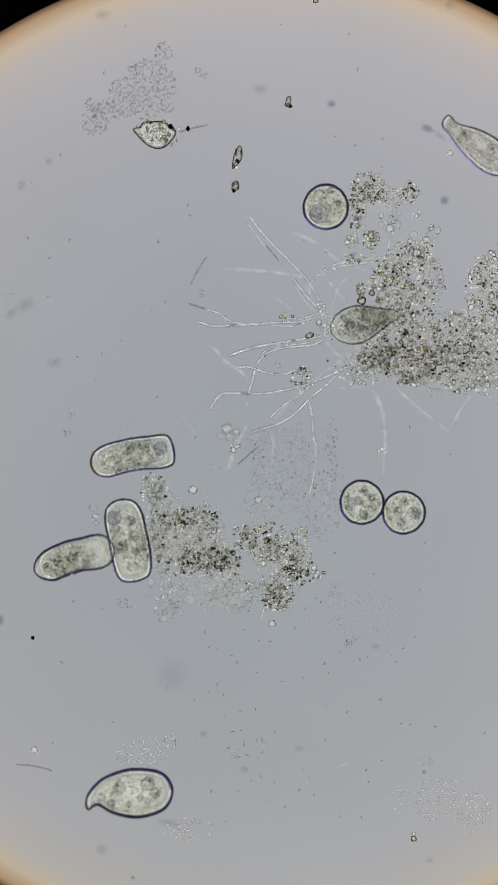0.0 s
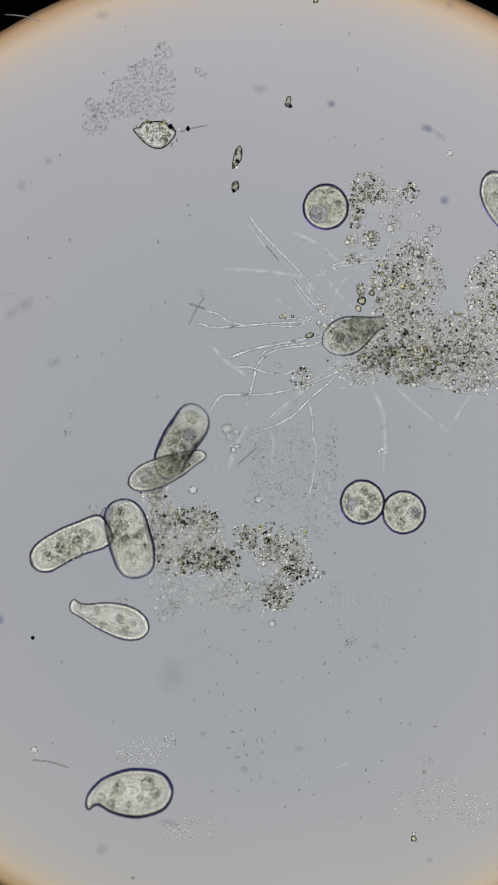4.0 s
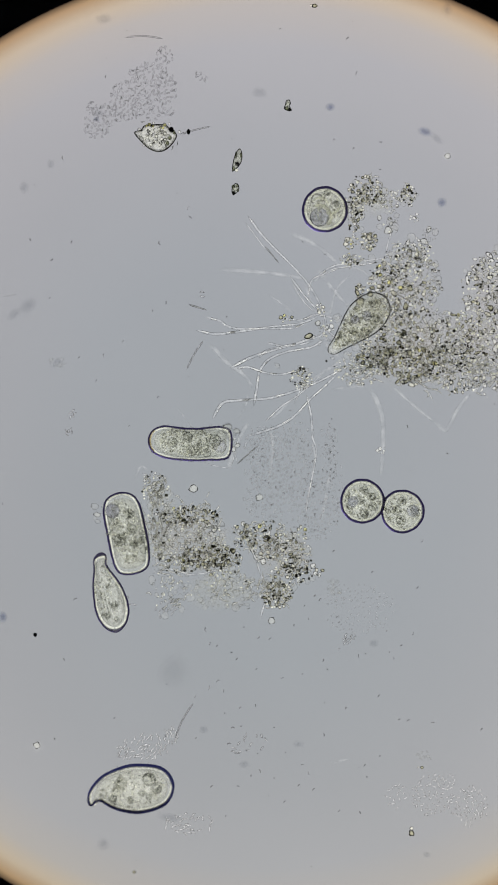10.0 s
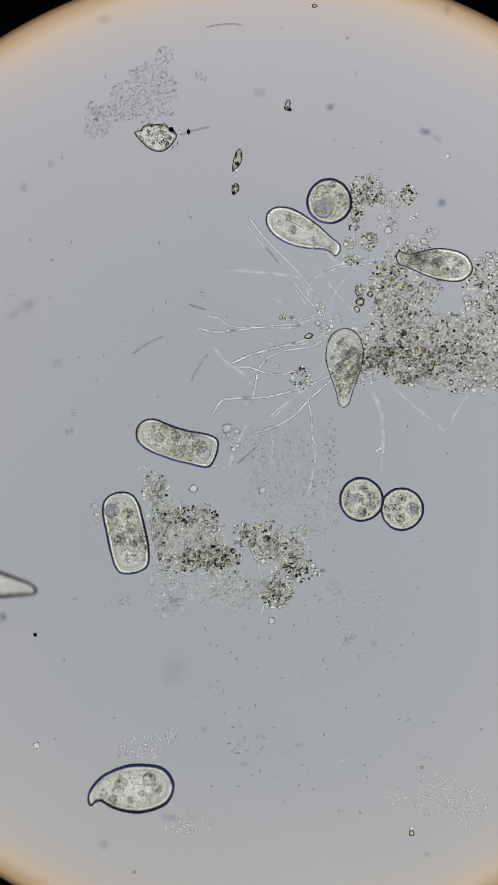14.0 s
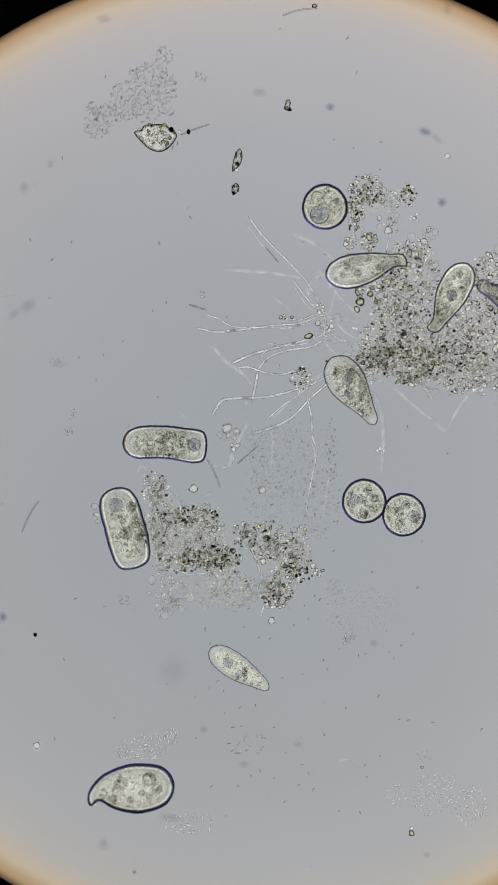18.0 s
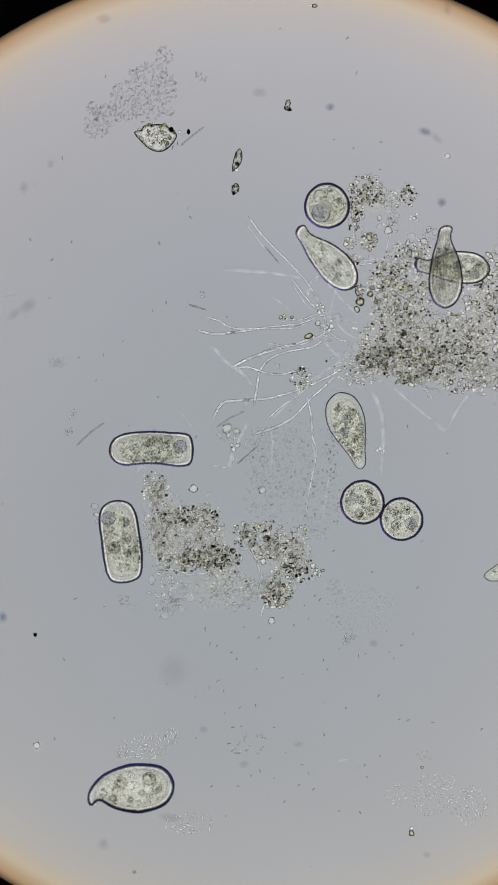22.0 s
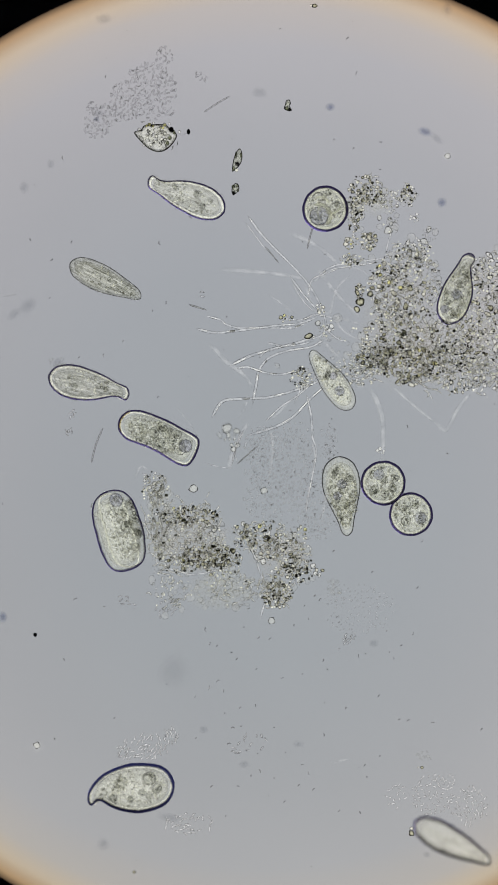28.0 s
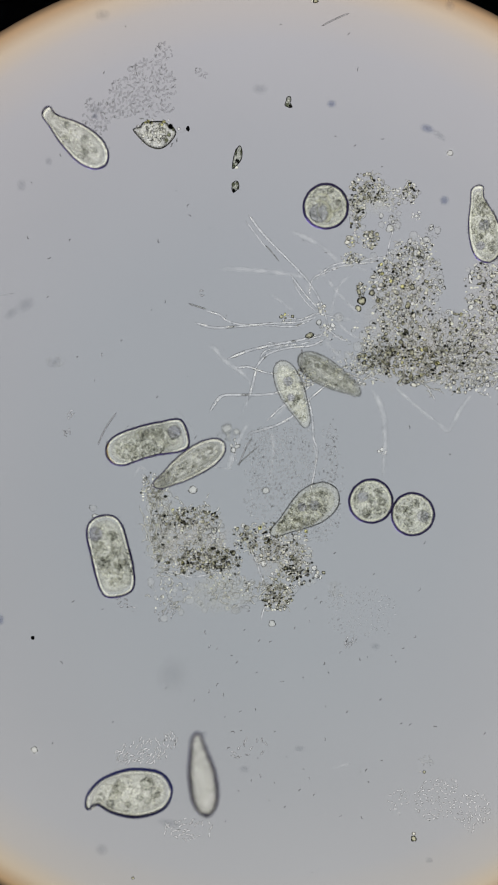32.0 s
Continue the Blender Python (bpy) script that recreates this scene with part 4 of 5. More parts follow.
THREADS = (
    ("440,380 462,410 490,440 520,470 545,498 565,530 578,565 580,600", 2.8, 0), ("436,392 458,422 472,440", 1.8, 0), ("470,434 484,450 495,464", 1.5, 2), ("515,487 535,515 552,535 566,552", 2.6, 0),
    ("388,475 440,478 500,484 545,492", 4.6, 1), ("334,538 350,543 366,548", 2.0, 2), ("366,548 390,556 400,565 425,573 470,575 520,578 550,568", 2.6, 0), ("346,569 380,578 430,576 480,572 530,570 565,560", 3.0, 0),
    ("402,632 440,618 490,608 530,602 566,592", 3.6, 0), ("438,706 448,670 455,645 475,625 510,615 550,612 577,600", 3.2, 0), ("370,727 390,700 420,697 470,697 510,690 560,675 606,655", 3.4, 0),
    ("436,768 490,752 520,735 550,705 580,680 606,655", 3.2, 0), ("545,700 553,740 555,775 562,800 556,840 548,880 543,915", 2.6, 0), ("553,780 560,810 552,850 543,905", 2.2, 1), ("560,490 590,470 630,462 680,455 712,442", 2.4, 0),
    ("556,498 588,476 632,468 676,462", 2.2, 0), ("668,500 682,470 690,430 703,385", 2.4, 0), ("515,410 550,425 580,445 602,468", 4.2, 1), ("700,685 722,706 750,730 776,750", 3.2, 1), ("776,750 795,762 815,727 835,700 856,684", 4.2, 1),
    ("660,690 678,730 682,780 678,845", 5.5, 1), ("404,832 414,800 428,770 440,750", 5.0, 1), ("606,640 562,668 522,704 478,748", 3.0, 1), ("624,664 640,670 655,668 668,674", 2.6, 0),
    ("580,575 576,600 590,620 612,640", 4.0, 1), ("370,610 384,622 400,640 430,662 452,690", 4.6, 1), ("560,470 600,520 640,560", 3.5, 1), ("540,500 560,540 600,560 650,575", 3.0, 1), ("590,690 620,686 650,684", 2.6, 1),
    ("740,670 760,690 772,712", 2.2, 0), ("720,680 742,668 772,658", 2.2, 0), ("455,1000 463,1022 472,1042", 2.4, 0), ("462,1100 468,1078 482,1062 505,1055 520,1042 525,1030", 2.4, 0), ("440,965 452,990 460,1010", 3.0, 0),
    ("262,880 270,910 268,950 276,985 272,1020", 2.0, 0), ("284,870 280,905 288,940 280,975 290,1015", 2.0, 0), ("296,880 300,915 294,950 302,990", 1.8, 0), ("268,1020 300,1012 340,1022 400,1010 422,998", 2.0, 0),
    ("270,948 295,936 322,926", 1.8, 0), ("250,840 262,850 270,872", 2.0, 0), ("236,850 248,828 262,838", 1.8, 1), ("420,824 440,806 460,789", 1.5, 2), ("313,236 322,234 332,230", 1.0, 0),
    ("310,720 330,745 350,775", 1.2, 1), ("590,1360 605,1356 620,1353", 1.3, 1), ("424,770 420,790 414,812 408,830", 1.8, 0), ("408,786 415,800 420,822", 1.5, 0), ("362,822 385,828 412,832", 1.3, 0), ("0,524 12,522 24,520", 1.2, 0), ("480,760 484,800 476,860", 3.0, 1), ("586,840 580,880 570,930", 3.2, 1),
    ("548,522 550,505 556,492 574,484 606,472", 2.2, 0), ("520,500 532,522 546,540 560,552", 1.8, 0), ("575,578 586,588 602,600 622,606", 2.6, 0), ("573,566 577,584 566,596 540,602", 2.4, 0), ("500,562 530,566 552,560 566,556", 2.0, 0),
    ("473,606 500,612 530,610 556,604", 2.4, 0), ("460,634 470,622 488,616 506,612", 2.6, 0), ("420,652 440,650 470,660 500,663 540,654", 2.8, 0), ("522,716 532,694 528,678 534,668", 1.8, 0), ("596,560 606,580 628,596 650,600", 2.4, 1),
    ("440,700 434,722 424,742", 2.6, 1), ("470,748 500,720 530,700 572,664", 2.2, 0), ("586,560 592,530 602,505 622,486", 2.6, 1), ("626,470 650,480 676,500", 2.0, 1), ("536,566 560,556 584,560 612,570", 2.2, 0), ("478,520 505,540 530,560", 2.0, 1))


SWAYING = []


def threads():
    rng = np.random.default_rng(5)
    for number, (line, r, pale) in enumerate(THREADS):
        pts = [tuple(float(v) for v in q.split(",")) for q in line.split()]
        z = (0.45 if pale == 1 else 0.03) + 0.1 * rng.random()
        base = place(*pts[0], 0)
        p = [place(x, y, z + 0.02 * math.sin(i * 1.7)) - base for i, (x, y) in enumerate(pts)]
        ob = new("thread", mesh_of("thread", *tube(p, r * (0.95 if pale == 1 else 0.85) * U, 8, 0.7, 6), M[("thread", "thread_pale", "thread_dark")[pale]]))
        ob.matrix_world = Matrix.Translation(base)
        tagged(ob, ("thin glassy branching thread of mould", "faint blurred glassy thread of mould", "short dark-walled piece of mould thread")[pale], "mould thread", "mould threads")
        if not pale and r > 1.9:
            for k in range(rng.integers(3, 6) if len(pts) > 4 else 2):
                i = rng.integers(0, len(pts) - 1)
                u, v = sorted(rng.uniform(0.1, 0.9, 2))
                a, b = p[i].lerp(p[i + 1], u), p[i].lerp(p[i + 1], max(v, u + 0.2))
                mid = (a + b) / 2 + Vector((0, 0, 0.004))
                child("segment", mesh_of("segment", *tube([a, mid, b], r * (0.5 if k else 0.7) * U, 7, 0.8, 3), M["thread_dark" if k == 4 else "thread_bright"]), ob, None, "dark segment" if k == 4 else "bright segment")
        if 6 <= number <= 11:
            SWAYING.append((ob, base, place(*pts[-1], 0), (4.0, 4.0, 7.0, 6.0, 4.0, 2.0)[number - 6]))


def rods(name, label, patches, rng, mat="rod", size=(7, 11), thin=1.25, apart=4.5, loose=0.3):
    """Rod-shaped bacteria lying side by side on the slide, in uncountable numbers."""
    h, taken = Heap(), {}
    for x, y, sx, sy, n, turn in patches:
        for i in range(n):
            for attempt in range(12):
                a, q = rng.uniform(0, 2 * math.pi), rng.random() ** 0.5
                px, py = x + sx * q * math.cos(a), y + sy * q * math.sin(a)
                cell = (int(px // apart), int(py // apart))
                near = [w for u in (-1, 0, 1) for v in (-1, 0, 1) for w in taken.get((cell[0] + u, cell[1] + v), ())]
                if all((px - w[0]) ** 2 + (py - w[1]) ** 2 > apart * apart for w in near):
                    break
            else:
                continue
            taken.setdefault(cell, []).append((px, py))
            v, f = capsule(rng.uniform(*size) * U, thin * rng.uniform(0.8, 1.2) * U, rng.choice([0, 0.12, 0.22, -0.22, 0.3]))
            b = radians(turn) + 0.5 * math.sin(px / 14) + 0.5 * math.cos(py / 11) + rng.normal(0, loose)
            rot = np.array(((math.cos(b), -math.sin(b), 0), (math.sin(b), math.cos(b), 0), (0, 0, 1)))
            h.add(v @ rot.T + np.array(place(px, py, 0.015 + rng.uniform(0, 0.02))), f)
    return tagged(new(name, h.mesh(name, M[mat])), label, "bacteria", kind="stuff")


def bacteria():
    rng = np.random.default_rng(11)
    colony = [(290, 95, 14, 22, 20, 70), (262, 125, 34, 20, 46, 75), (240, 160, 46, 24, 84, 60), (215, 190, 44, 18, 56, 60),
              (290, 150, 22, 30, 34, 60), (170, 215, 26, 24, 38, 65), (268, 192, 40, 14, 26, 70), (355, 130, 14, 8, 5, 60), (165, 185, 14, 10, 8, 60)]
    rods("bacteria", "loose colony of pale rod-shaped bacteria", colony, rng, "rod_grey", (5.5, 9), 1.6, 5.4, 0.8)
    rods("bacteria", "darker bacteria of the loose colony", [(x, y, u, v, n // 4, w) for x, y, u, v, n, w in colony], rng, "rod_dark", (4, 8), 0.9, 10.0, 0.9)
    rods("bacteria", "bacteria gathered round the resting ciliate", [(255, 1330, 50, 22, 50, 60), (300, 1310, 18, 14, 14, 50), (335, 1470, 45, 20, 34, 50), (225, 1345, 22, 8, 14, 80)], rng, "rod_pale")
    rods("bacteria", "pale carpet of bacteria near the rim of the field", [(772, 1418, 38, 38, 74, 20), (838, 1438, 32, 36, 60, 100), (705, 1420, 18, 26, 16, 60), (790, 1392, 24, 12, 14, 40)], rng, "rod_pale", (5, 8), 1.3, 6.0, 0.7)
    rods("bacteria", "dense grainy carpet of bacteria under the mould threads", [(500, 825, 62, 66, 330, 30), (560, 905, 44, 56, 190, 80), (470, 790, 40, 36, 80, 10), (588, 810, 12, 60, 60, 60), (470, 890, 40, 34, 60, 30), (520, 850, 92, 105, 120, 60)], rng,
         "rod_faint", (2.4, 5.5), 1.6, 3.0, 1.6)
    rods("bacteria", "scattered darker bacteria in the grainy carpet", [(500, 830, 64, 70, 36, 30), (570, 890, 40, 60, 30, 80), (588, 800, 10, 60, 16, 60)], rng, "rod_dark", (2.4, 5.5), 1.1, 5.0, 1.6)
    rods("bacteria", "small groups of bacteria on the slide", [(225, 1070, 24, 12, 7, 40), (295, 1085, 22, 22, 14, 50), (618, 1138, 10, 9, 14, 60), (450, 1325, 32, 22, 9, 40), (420, 1340, 12, 8, 4, 20),
         (125, 735, 6, 6, 6, 60), (120, 765, 6, 4, 5, 60), (355, 520, 4, 4, 2, 20)], rng)
    rods("bacteria", "faint scatter of short bacteria beside the small heap", [(640, 1085, 66, 46, 90, 50), (600, 1060, 24, 24, 24, 40)], rng, "rod_faint", (2.5, 6), 1.2)
    rods("bacteria", "single bacteria scattered over the slide", [(441, 784, 460, 790, 60, 50), (560, 1250, 320, 260, 55, 50), (300, 500, 300, 260, 6, 30)], rng, "rod_dark", (3, 8), 0.85)
    h = Heap()
    for i in range(45):
        h.add(lump(rng, rng.uniform(0.6, 1.3) * U, DOT, 0.3) + np.array(place(rng.uniform(0, 882), rng.uniform(20, 1550), 0.012)), DOT_F)
    tagged(new("motes", h.mesh("motes", M["speck_dark"])), "tiny dark motes scattered over the slide", "motes", kind="stuff")


def specks():
    for x, y, rx, ry, mat, turn in ((587, 184, 12, 10, "speck_blue", 0), (787, 355, 12, 12, "speck_blue", 0), (757, 228, 18, 11, "speck_blue", 20), (778, 240, 20, 9, "speck_grey", 40), (97, 642, 20, 11, "speck_grey", -35),
                                    (0, 1098, 11, 14, "speck_blue", 0), (86, 286, 10, 12, "speck_grey", 0), (38, 328, 12, 16, "speck_grey", 0), (45, 540, 26, 18, "speck_grey", -40), (20, 555, 22, 12, "speck_grey", -40),
                                    (172, 195, 16, 12, "speck_grey", 0), (168, 206, 8, 6, "speck_blue", 0), (305, 1195, 40, 44, "speck_faint", 0), (360, 1300, 12, 10, "speck_grey", 0), (432, 1362, 14, 10, "speck_grey", 0),
                                    (180, 1505, 16, 16, "speck_grey", 0), (300, 1458, 30, 12, "speck_grey", 10), (797, 8, 12, 16, "speck_grey", 0), (62, 1330, 14, 14, "speck_bright", 0), (797, 271, 13, 13, "speck_bright", 0),
                                    (342, 866, 12, 12, "speck_bright", 0), (460, 158, 20, 14, "speck_grey", 0), (181, 26, 20, 14, "speck_grey", 0), (530, 1326, 14, 8, "speck_grey", 0), (760, 1524, 10, 8, "speck_grey", 0), (665, 1145, 12, 10, "speck_grey", 0)):
        me = mesh_of("dust_speck", BALL * (1, 1, 0.3), BALL_F, M[mat])
        ob = new("dust_speck", me)
        ob.matrix_world = Matrix.LocRotScale(place(x, y, 0.30 * ry * U + 0.002), Euler((0, 0, radians(-turn))), (rx * U, ry * U, ry * U))
        tagged(ob, "bright blurred droplet out of focus" if mat == "speck_bright" else "blurred grey-blue speck of dust out of focus", "dust", "dust specks")


def outline_block(outline, height, bulge=0.5):
    """A closed pebble over an outline of x, y corners, rounded above and below."""
    o = np.array(outline, float)
    c = o.mean(axis=0)
    dense = []
    for i in range(len(o)):
        a, b, d, e = o[i - 1], o[i], o[(i + 1) % len(o)], o[(i + 2) % len(o)]
        for s in (0, 0.25, 0.5, 0.75):
            dense.append(0.5 * (2 * b + (d - a) * s + (2 * a - 5 * b + 4 * d - e) * s * s + (3 * b - a - 3 * d + e) * s ** 3))
    o = np.array(dense)
    n, vs, fs = len(o), [], []
    levels = [(-1.0, 0.35), (-0.8, 0.72), (-0.4, 0.95), (0, 1.0), (0.4, 0.95), (0.8, 0.72), (1.0, 0.35)]
    for h, k in levels:
        for p in o:
            q = c + (p - c) * k
            vs.append((q[0], q[1], h * height))
    for l in range(len(levels) - 1):
        for j in range(n):
            i = (j + 1) % n
            fs.append((l * n + j, l * n + i, (l + 1) * n + i, (l + 1) * n + j))
    fs.append(tuple(range(n))[::-1])
    fs.append(tuple((len(levels) - 1) * n + j for j in range(n)))
    return vs, fs


def local(points, z=0.0):
    base = place(*np.mean(points, axis=0), 0)
    return base, [tuple((place(x, y, z) - base)[:2]) for x, y in points]


def small_bodies():
    rng = np.random.default_rng(21)
    # the empty shell with amber grains on its upper edge
    base, pts = local([(236, 232), (248, 227), (255, 219), (274, 217), (292, 218), (302, 226), (313, 236), (307, 250), (295, 262), (281, 267), (264, 262), (248, 248)])
    thing = tagged(new("empty_shell"), "empty angular transparent shell with yellow grains along its edge", "shell")
    thing.matrix_world = Matrix.Translation(base)
    child("shell_wall", mesh_of("shell_wall", *outline_block(pts, 0.07), M["shell"]), thing, Matrix.Translation((0, 0, 0.08)))
    h = Heap()
    for i in range(46):
        p = place(*(rng.normal(276, 15), rng.normal(238, 11)), 0) - base
        h.add(lump(rng, rng.uniform(2, 3.6) * U) + np.array((p.x, p.y, rng.uniform(0.05, 0.12))), PEA_F)
    child("grains", h.mesh("grains", M["granule_clear"]), thing, kind="stuff")
    h = Heap()
    for i in range(34):
        cx, cy, b = rng.normal(277, 15), rng.normal(240, 10), rng.uniform(0, 6.28)
        pts = [place(cx + k * 3.2 * math.cos(b + 0.35 * k * k), cy + k * 3.2 * math.sin(b + 0.35 * k * k), 0) - base + Vector((0, 0, rng.uniform(0.12, 0.15))) for k in (-1.3, -0.4, 0.5, 1.4)]
        h.add(*tube(pts, rng.uniform(0.7, 1.15) * U, 6, 0.8, 3))
    child("creases", h.mesh("creases", M["thread_dark"]), thing, kind="stuff")
    for x, y, r, m in ((259, 221, 2.6, "amber"), (264, 219, 3.2, "amber"), (270, 222, 2.4, "amber"), (291, 220, 3.0, "amber"), (288, 225, 2.4, "amber"), (284, 224, 2.6, "granule_dark"), (268, 222, 2.2, "black"), (303, 228, 4.5, "black"), (308, 233, 3.5, "algae"), (300, 243, 4, "algae"), (296, 252, 3.5, "algae")):
        p = place(x, y, 0) - base
        child("grain", mesh_of("grain", lump(rng, r * U, BALL), BALL_F, M[m]), thing, Matrix.Translation((p.x, p.y, 0.12)), "amber grain" if m == "amber" else "dark grain")
    h = tagged(new("black_bead", mesh_of("black_bead", lump(rng, 5 * U, BALL, 0.4) * (0.8, 1.1, 1), BALL_F, M["black"])), "black bead on a fine thread beside the shell", "bead")
    h.matrix_world = Matrix.Translation(place(333, 228, 0.024))
    def alga(lab, outline, height, bits):
        """A small plant cell: a wall over an outline, and the dark bits inside it."""
        base, pts = local(outline)
        thing = tagged(new("alga"), lab, "alga", "algae")
        thing.matrix_world = Matrix.Translation(base)
        child("cell_wall", mesh_of("cell_wall", *outline_block(pts, height), M["alga_wall"]), thing, Matrix.Translation((0, 0, height + 0.004)))
        for name, x, y, rx, ry, m in bits:
            p = place(x, y, height) - base
            child(name, mesh_of(name, lump(rng, U, BALL, 0.3) * (rx, ry, 0.5 * (rx + ry)), BALL_F, M[m]), thing, Matrix.Translation(p))

    alga("small dark-walled alga with a round head and a crumpled foot", [(506, 180), (508, 173), (514, 172), (516, 179), (514, 183), (518, 191), (511, 192), (504, 188)], 0.03,
         [("chloroplast", 509, 186, 3.2, 4.2, "algae"), ("chloroplast", 514, 188, 2.6, 3, "black"), ("vacuole", 511, 178, 3, 3, "granule_clear")])
    alga("slender curved alga with a dark band and a bright droplet", [(424, 259), (429, 266), (429, 280), (424, 290), (416, 298), (411, 300), (412, 286), (416, 270)], 0.03,
         [("dark_band", 420, 286, 4.5, 4.0, "black"), ("chloroplast", 414, 294, 2.2, 4.5, "algae"), ("chloroplast", 418, 270, 2.2, 6.5, "algae"), ("chloroplast", 427, 270, 1.8, 5.5, "algae"), ("droplet", 419, 297, 4, 3.6, "fold")])
    alga("small crumpled ring-shaped dark alga", [(412, 326), (417, 321), (422, 323), (424, 331), (420, 338), (414, 342), (410, 336)], 0.028,
         [("chloroplast", 413, 327, 3, 3.6, "algae"), ("chloroplast", 420, 325, 2.6, 3.2, "algae"), ("chloroplast", 422, 333, 2.0, 3.6, "algae"), ("chloroplast", 414, 338, 2.8, 3.4, "black"), ("vacuole", 417, 331, 3.2, 4, "granule_clear")])


debris()
LOOSE_SPECK = cluster("grain_clump", "pair of round dark specks with bright spots, drifting over the carpet", [(456, 886, 0.5, 0.5, 1, 5.4, "droplet"), (454, 887, 1.6, 2.6, 4, 2.7, "black")], np.random.default_rng(8), 12)
threads()
bacteria()
specks()
small_bodies()


def long_rod(length, bend):
    pts = [(length * U * s, bend * U * math.cos(3 * s), 0) for s in np.linspace(-0.5, 0.5, 7)]
    ob = new("rod_bacterium", mesh_of("rod_bacterium", *tube(pts, 1.4 * U, 8, 1.0, 4), M["rod_dark"]))
    return tagged(ob, "long thin rod-shaped bacterium drifting", "bacterium", "drifting rods")


ROD_1, ROD_2, ROD_3, ROD_4, ROD_5 = long_rod(66, 4), long_rod(66, 3), long_rod(58, 2), long_rod(54, 1), long_rod(44, 1)


# ---- what moves ----
def heading(t, tip, tail, z, length, roll=0.0, steep=0.0):
    """The pose of a body whose tip and tail the camera sees at those two positions; a short one tilts out of the plane
    to fit.
    """
    z = max(z, 0.5 * length * U * math.sin(radians(steep)) + 0.10 * length * U) if steep else z
    a, b = place(*tip, z, t), place(*tail, z, t)
    d = a - b
    k = min(1.0, d.length / (length * U) + 0.05)
    tilt = steep or min(46.0, math.degrees(math.acos(k)))
    turn = math.atan2(d.y, d.x)
    return Matrix.Translation((a + b) / 2) @ Matrix.Rotation(turn, 4, "Z") @ Matrix.Rotation(radians(-tilt), 4, "Y") @ Matrix.Rotation(radians(roll), 4, "X")


def swim(thing, z, length, track):
    """track: lines of seconds, tip x, y, tail x, y and, where it rolls or rears up to fit the view, degrees of both."""
    rows = []
    for line in track.strip().splitlines():
        for item in line.split(";"):
            v = [float(q) for q in item.split()]
            if v:
                rows.append((v[0], heading(v[0], v[1:3], v[3:5], z, length, *v[5:])))
    if rows[0][0] > 0:
        rows.insert(0, (0.0, rows[0][1]))
    if rows[-1][0] < 32:
        rows.append((32.0, rows[-1][1]))
    walk(thing, rows)


def drift(thing, z, track, turn=None):
    rows = []
    for item in track.replace("\n", ";").split(";"):
        v = [float(q) for q in item.split()]
        if v:
            rows.append((v[0], Matrix.Translation(place(v[1], v[2], z, v[0])) @ Matrix.Rotation(radians(v[3] if len(v) > 3 else 0), 4, "Z")))
    walk(thing, rows)


def motions():
    swim(K1, 0.30, 146, """
        0 930 1120 1075 1130; 0.3 815 1135 955 1125; 0.5 752 1132 885 1110; 1 606 1150 752 1166; 1.5 486 1115 614 1165; 2 380 1118 520 1152; 2.5 294 1095 430 1155; 3 238 1093 370 1145; 3.5 180 1080 312 1135
        4.2 105 1075 245 1110; 4.9 62 1120 205 1098; 5.5 62 1152 200 1095; 6 75 1172 190 1080; 6.5 158 1205 124 1055; 7 175 1245 128 1108; 7.5 205 1222 98 1115; 8 235 1235 128 1140; 8.5 282 1245 168 1155
        8.75 280 1200 150 1200; 9 268 1165 140 1228; 9.5 215 1072 185 1218; 10 178 985 205 1115; 10.5 150 882 152 1025; 11 155 790 138 928; 11.5 190 665 115 782; 12 252 565 190 690; 12.5 315 445 212 552; 13 418 400 288 455
        13.5 518 372 372 385; 14 600 445 475 380; 14.5 618 480 508 392; 15.5 660 488 530 435; 16.5 690 490 543 465; 17 700 485 557 465; 17.5 715 470 562 480; 18 720 460 577 490; 19 745 455 603 488; 20 742 440 605 505
        20.5 690 420 598 520; 21 658 420 602 550; 21.5 592 410 620 545; 22 530 408 625 505; 22.5 497 354 575 470; 23 487 325 540 458; 23.5 460 308 532 440; 24 458 305 525 428; 24.5 432 292 522 412; 25 418 310 525 405
        25.5 405 320 528 390; 26.5 350 325 488 378; 27.5 295 335 435 370; 28 262 320 398 375; 28.5 235 290 352 372; 29 210 278 330 358; 29.5 190 278 312 355; 30 173 262 290 348; 30.5 148 238 268 340; 31 130 220 235 325
        31.5 103 205 220 302; 32 75 192 190 295""")
    swim(K2, 0.36, 146, """
        0 -220 560 -340 480; 2.8 -190 560 -310 470; 3 -60 640 -180 550; 3.2 128 775 5 685; 3.3 200 845 85 752; 3.5 255 838 127 868; 4.2 420 760 290 830; 4.5 400 600 430 735; 4.9 280 540 400 620; 5.5 135 480 218 588; 5.8 20 330 105 438
        6.1 -130 180 -40 290; 7 -190 120 -90 230; 8 -240 160 -170 40; 9.6 -230 240 -250 100; 10.2 -20 340 -110 230; 10.4 104 510 10 380; 10.7 238 830 172 692; 11 245 905 185 778; 11.3 270 832 138 795; 11.5 384 818 245 795; 11.7 464 900 332 822
        12 540 960 428 875; 12.5 645 965 503 915; 13 828 1025 690 955; 13.2 932 1080 815 1005; 13.6 1060 1150 945 1060; 14.6 1080 1250 1060 1110; 15.6 900 1400 980 1280; 16.1 720 1290 790 1410; 16.5 712 1042 712 1172; 16.6 748 962 712 1068
        16.8 805 810 768 928; 17 897 712 832 798; 17.2 955 735 832 762; 17.5 1090 740 950 720; 19 1150 600 1090 730; 21 1000 200 1090 310; 22.4 880 -240 990 -150; 23 700 -250 800 -340; 23.2 686 -60 670 -200; 23.3 690 42 670 -100; 23.4 690 142 668 0
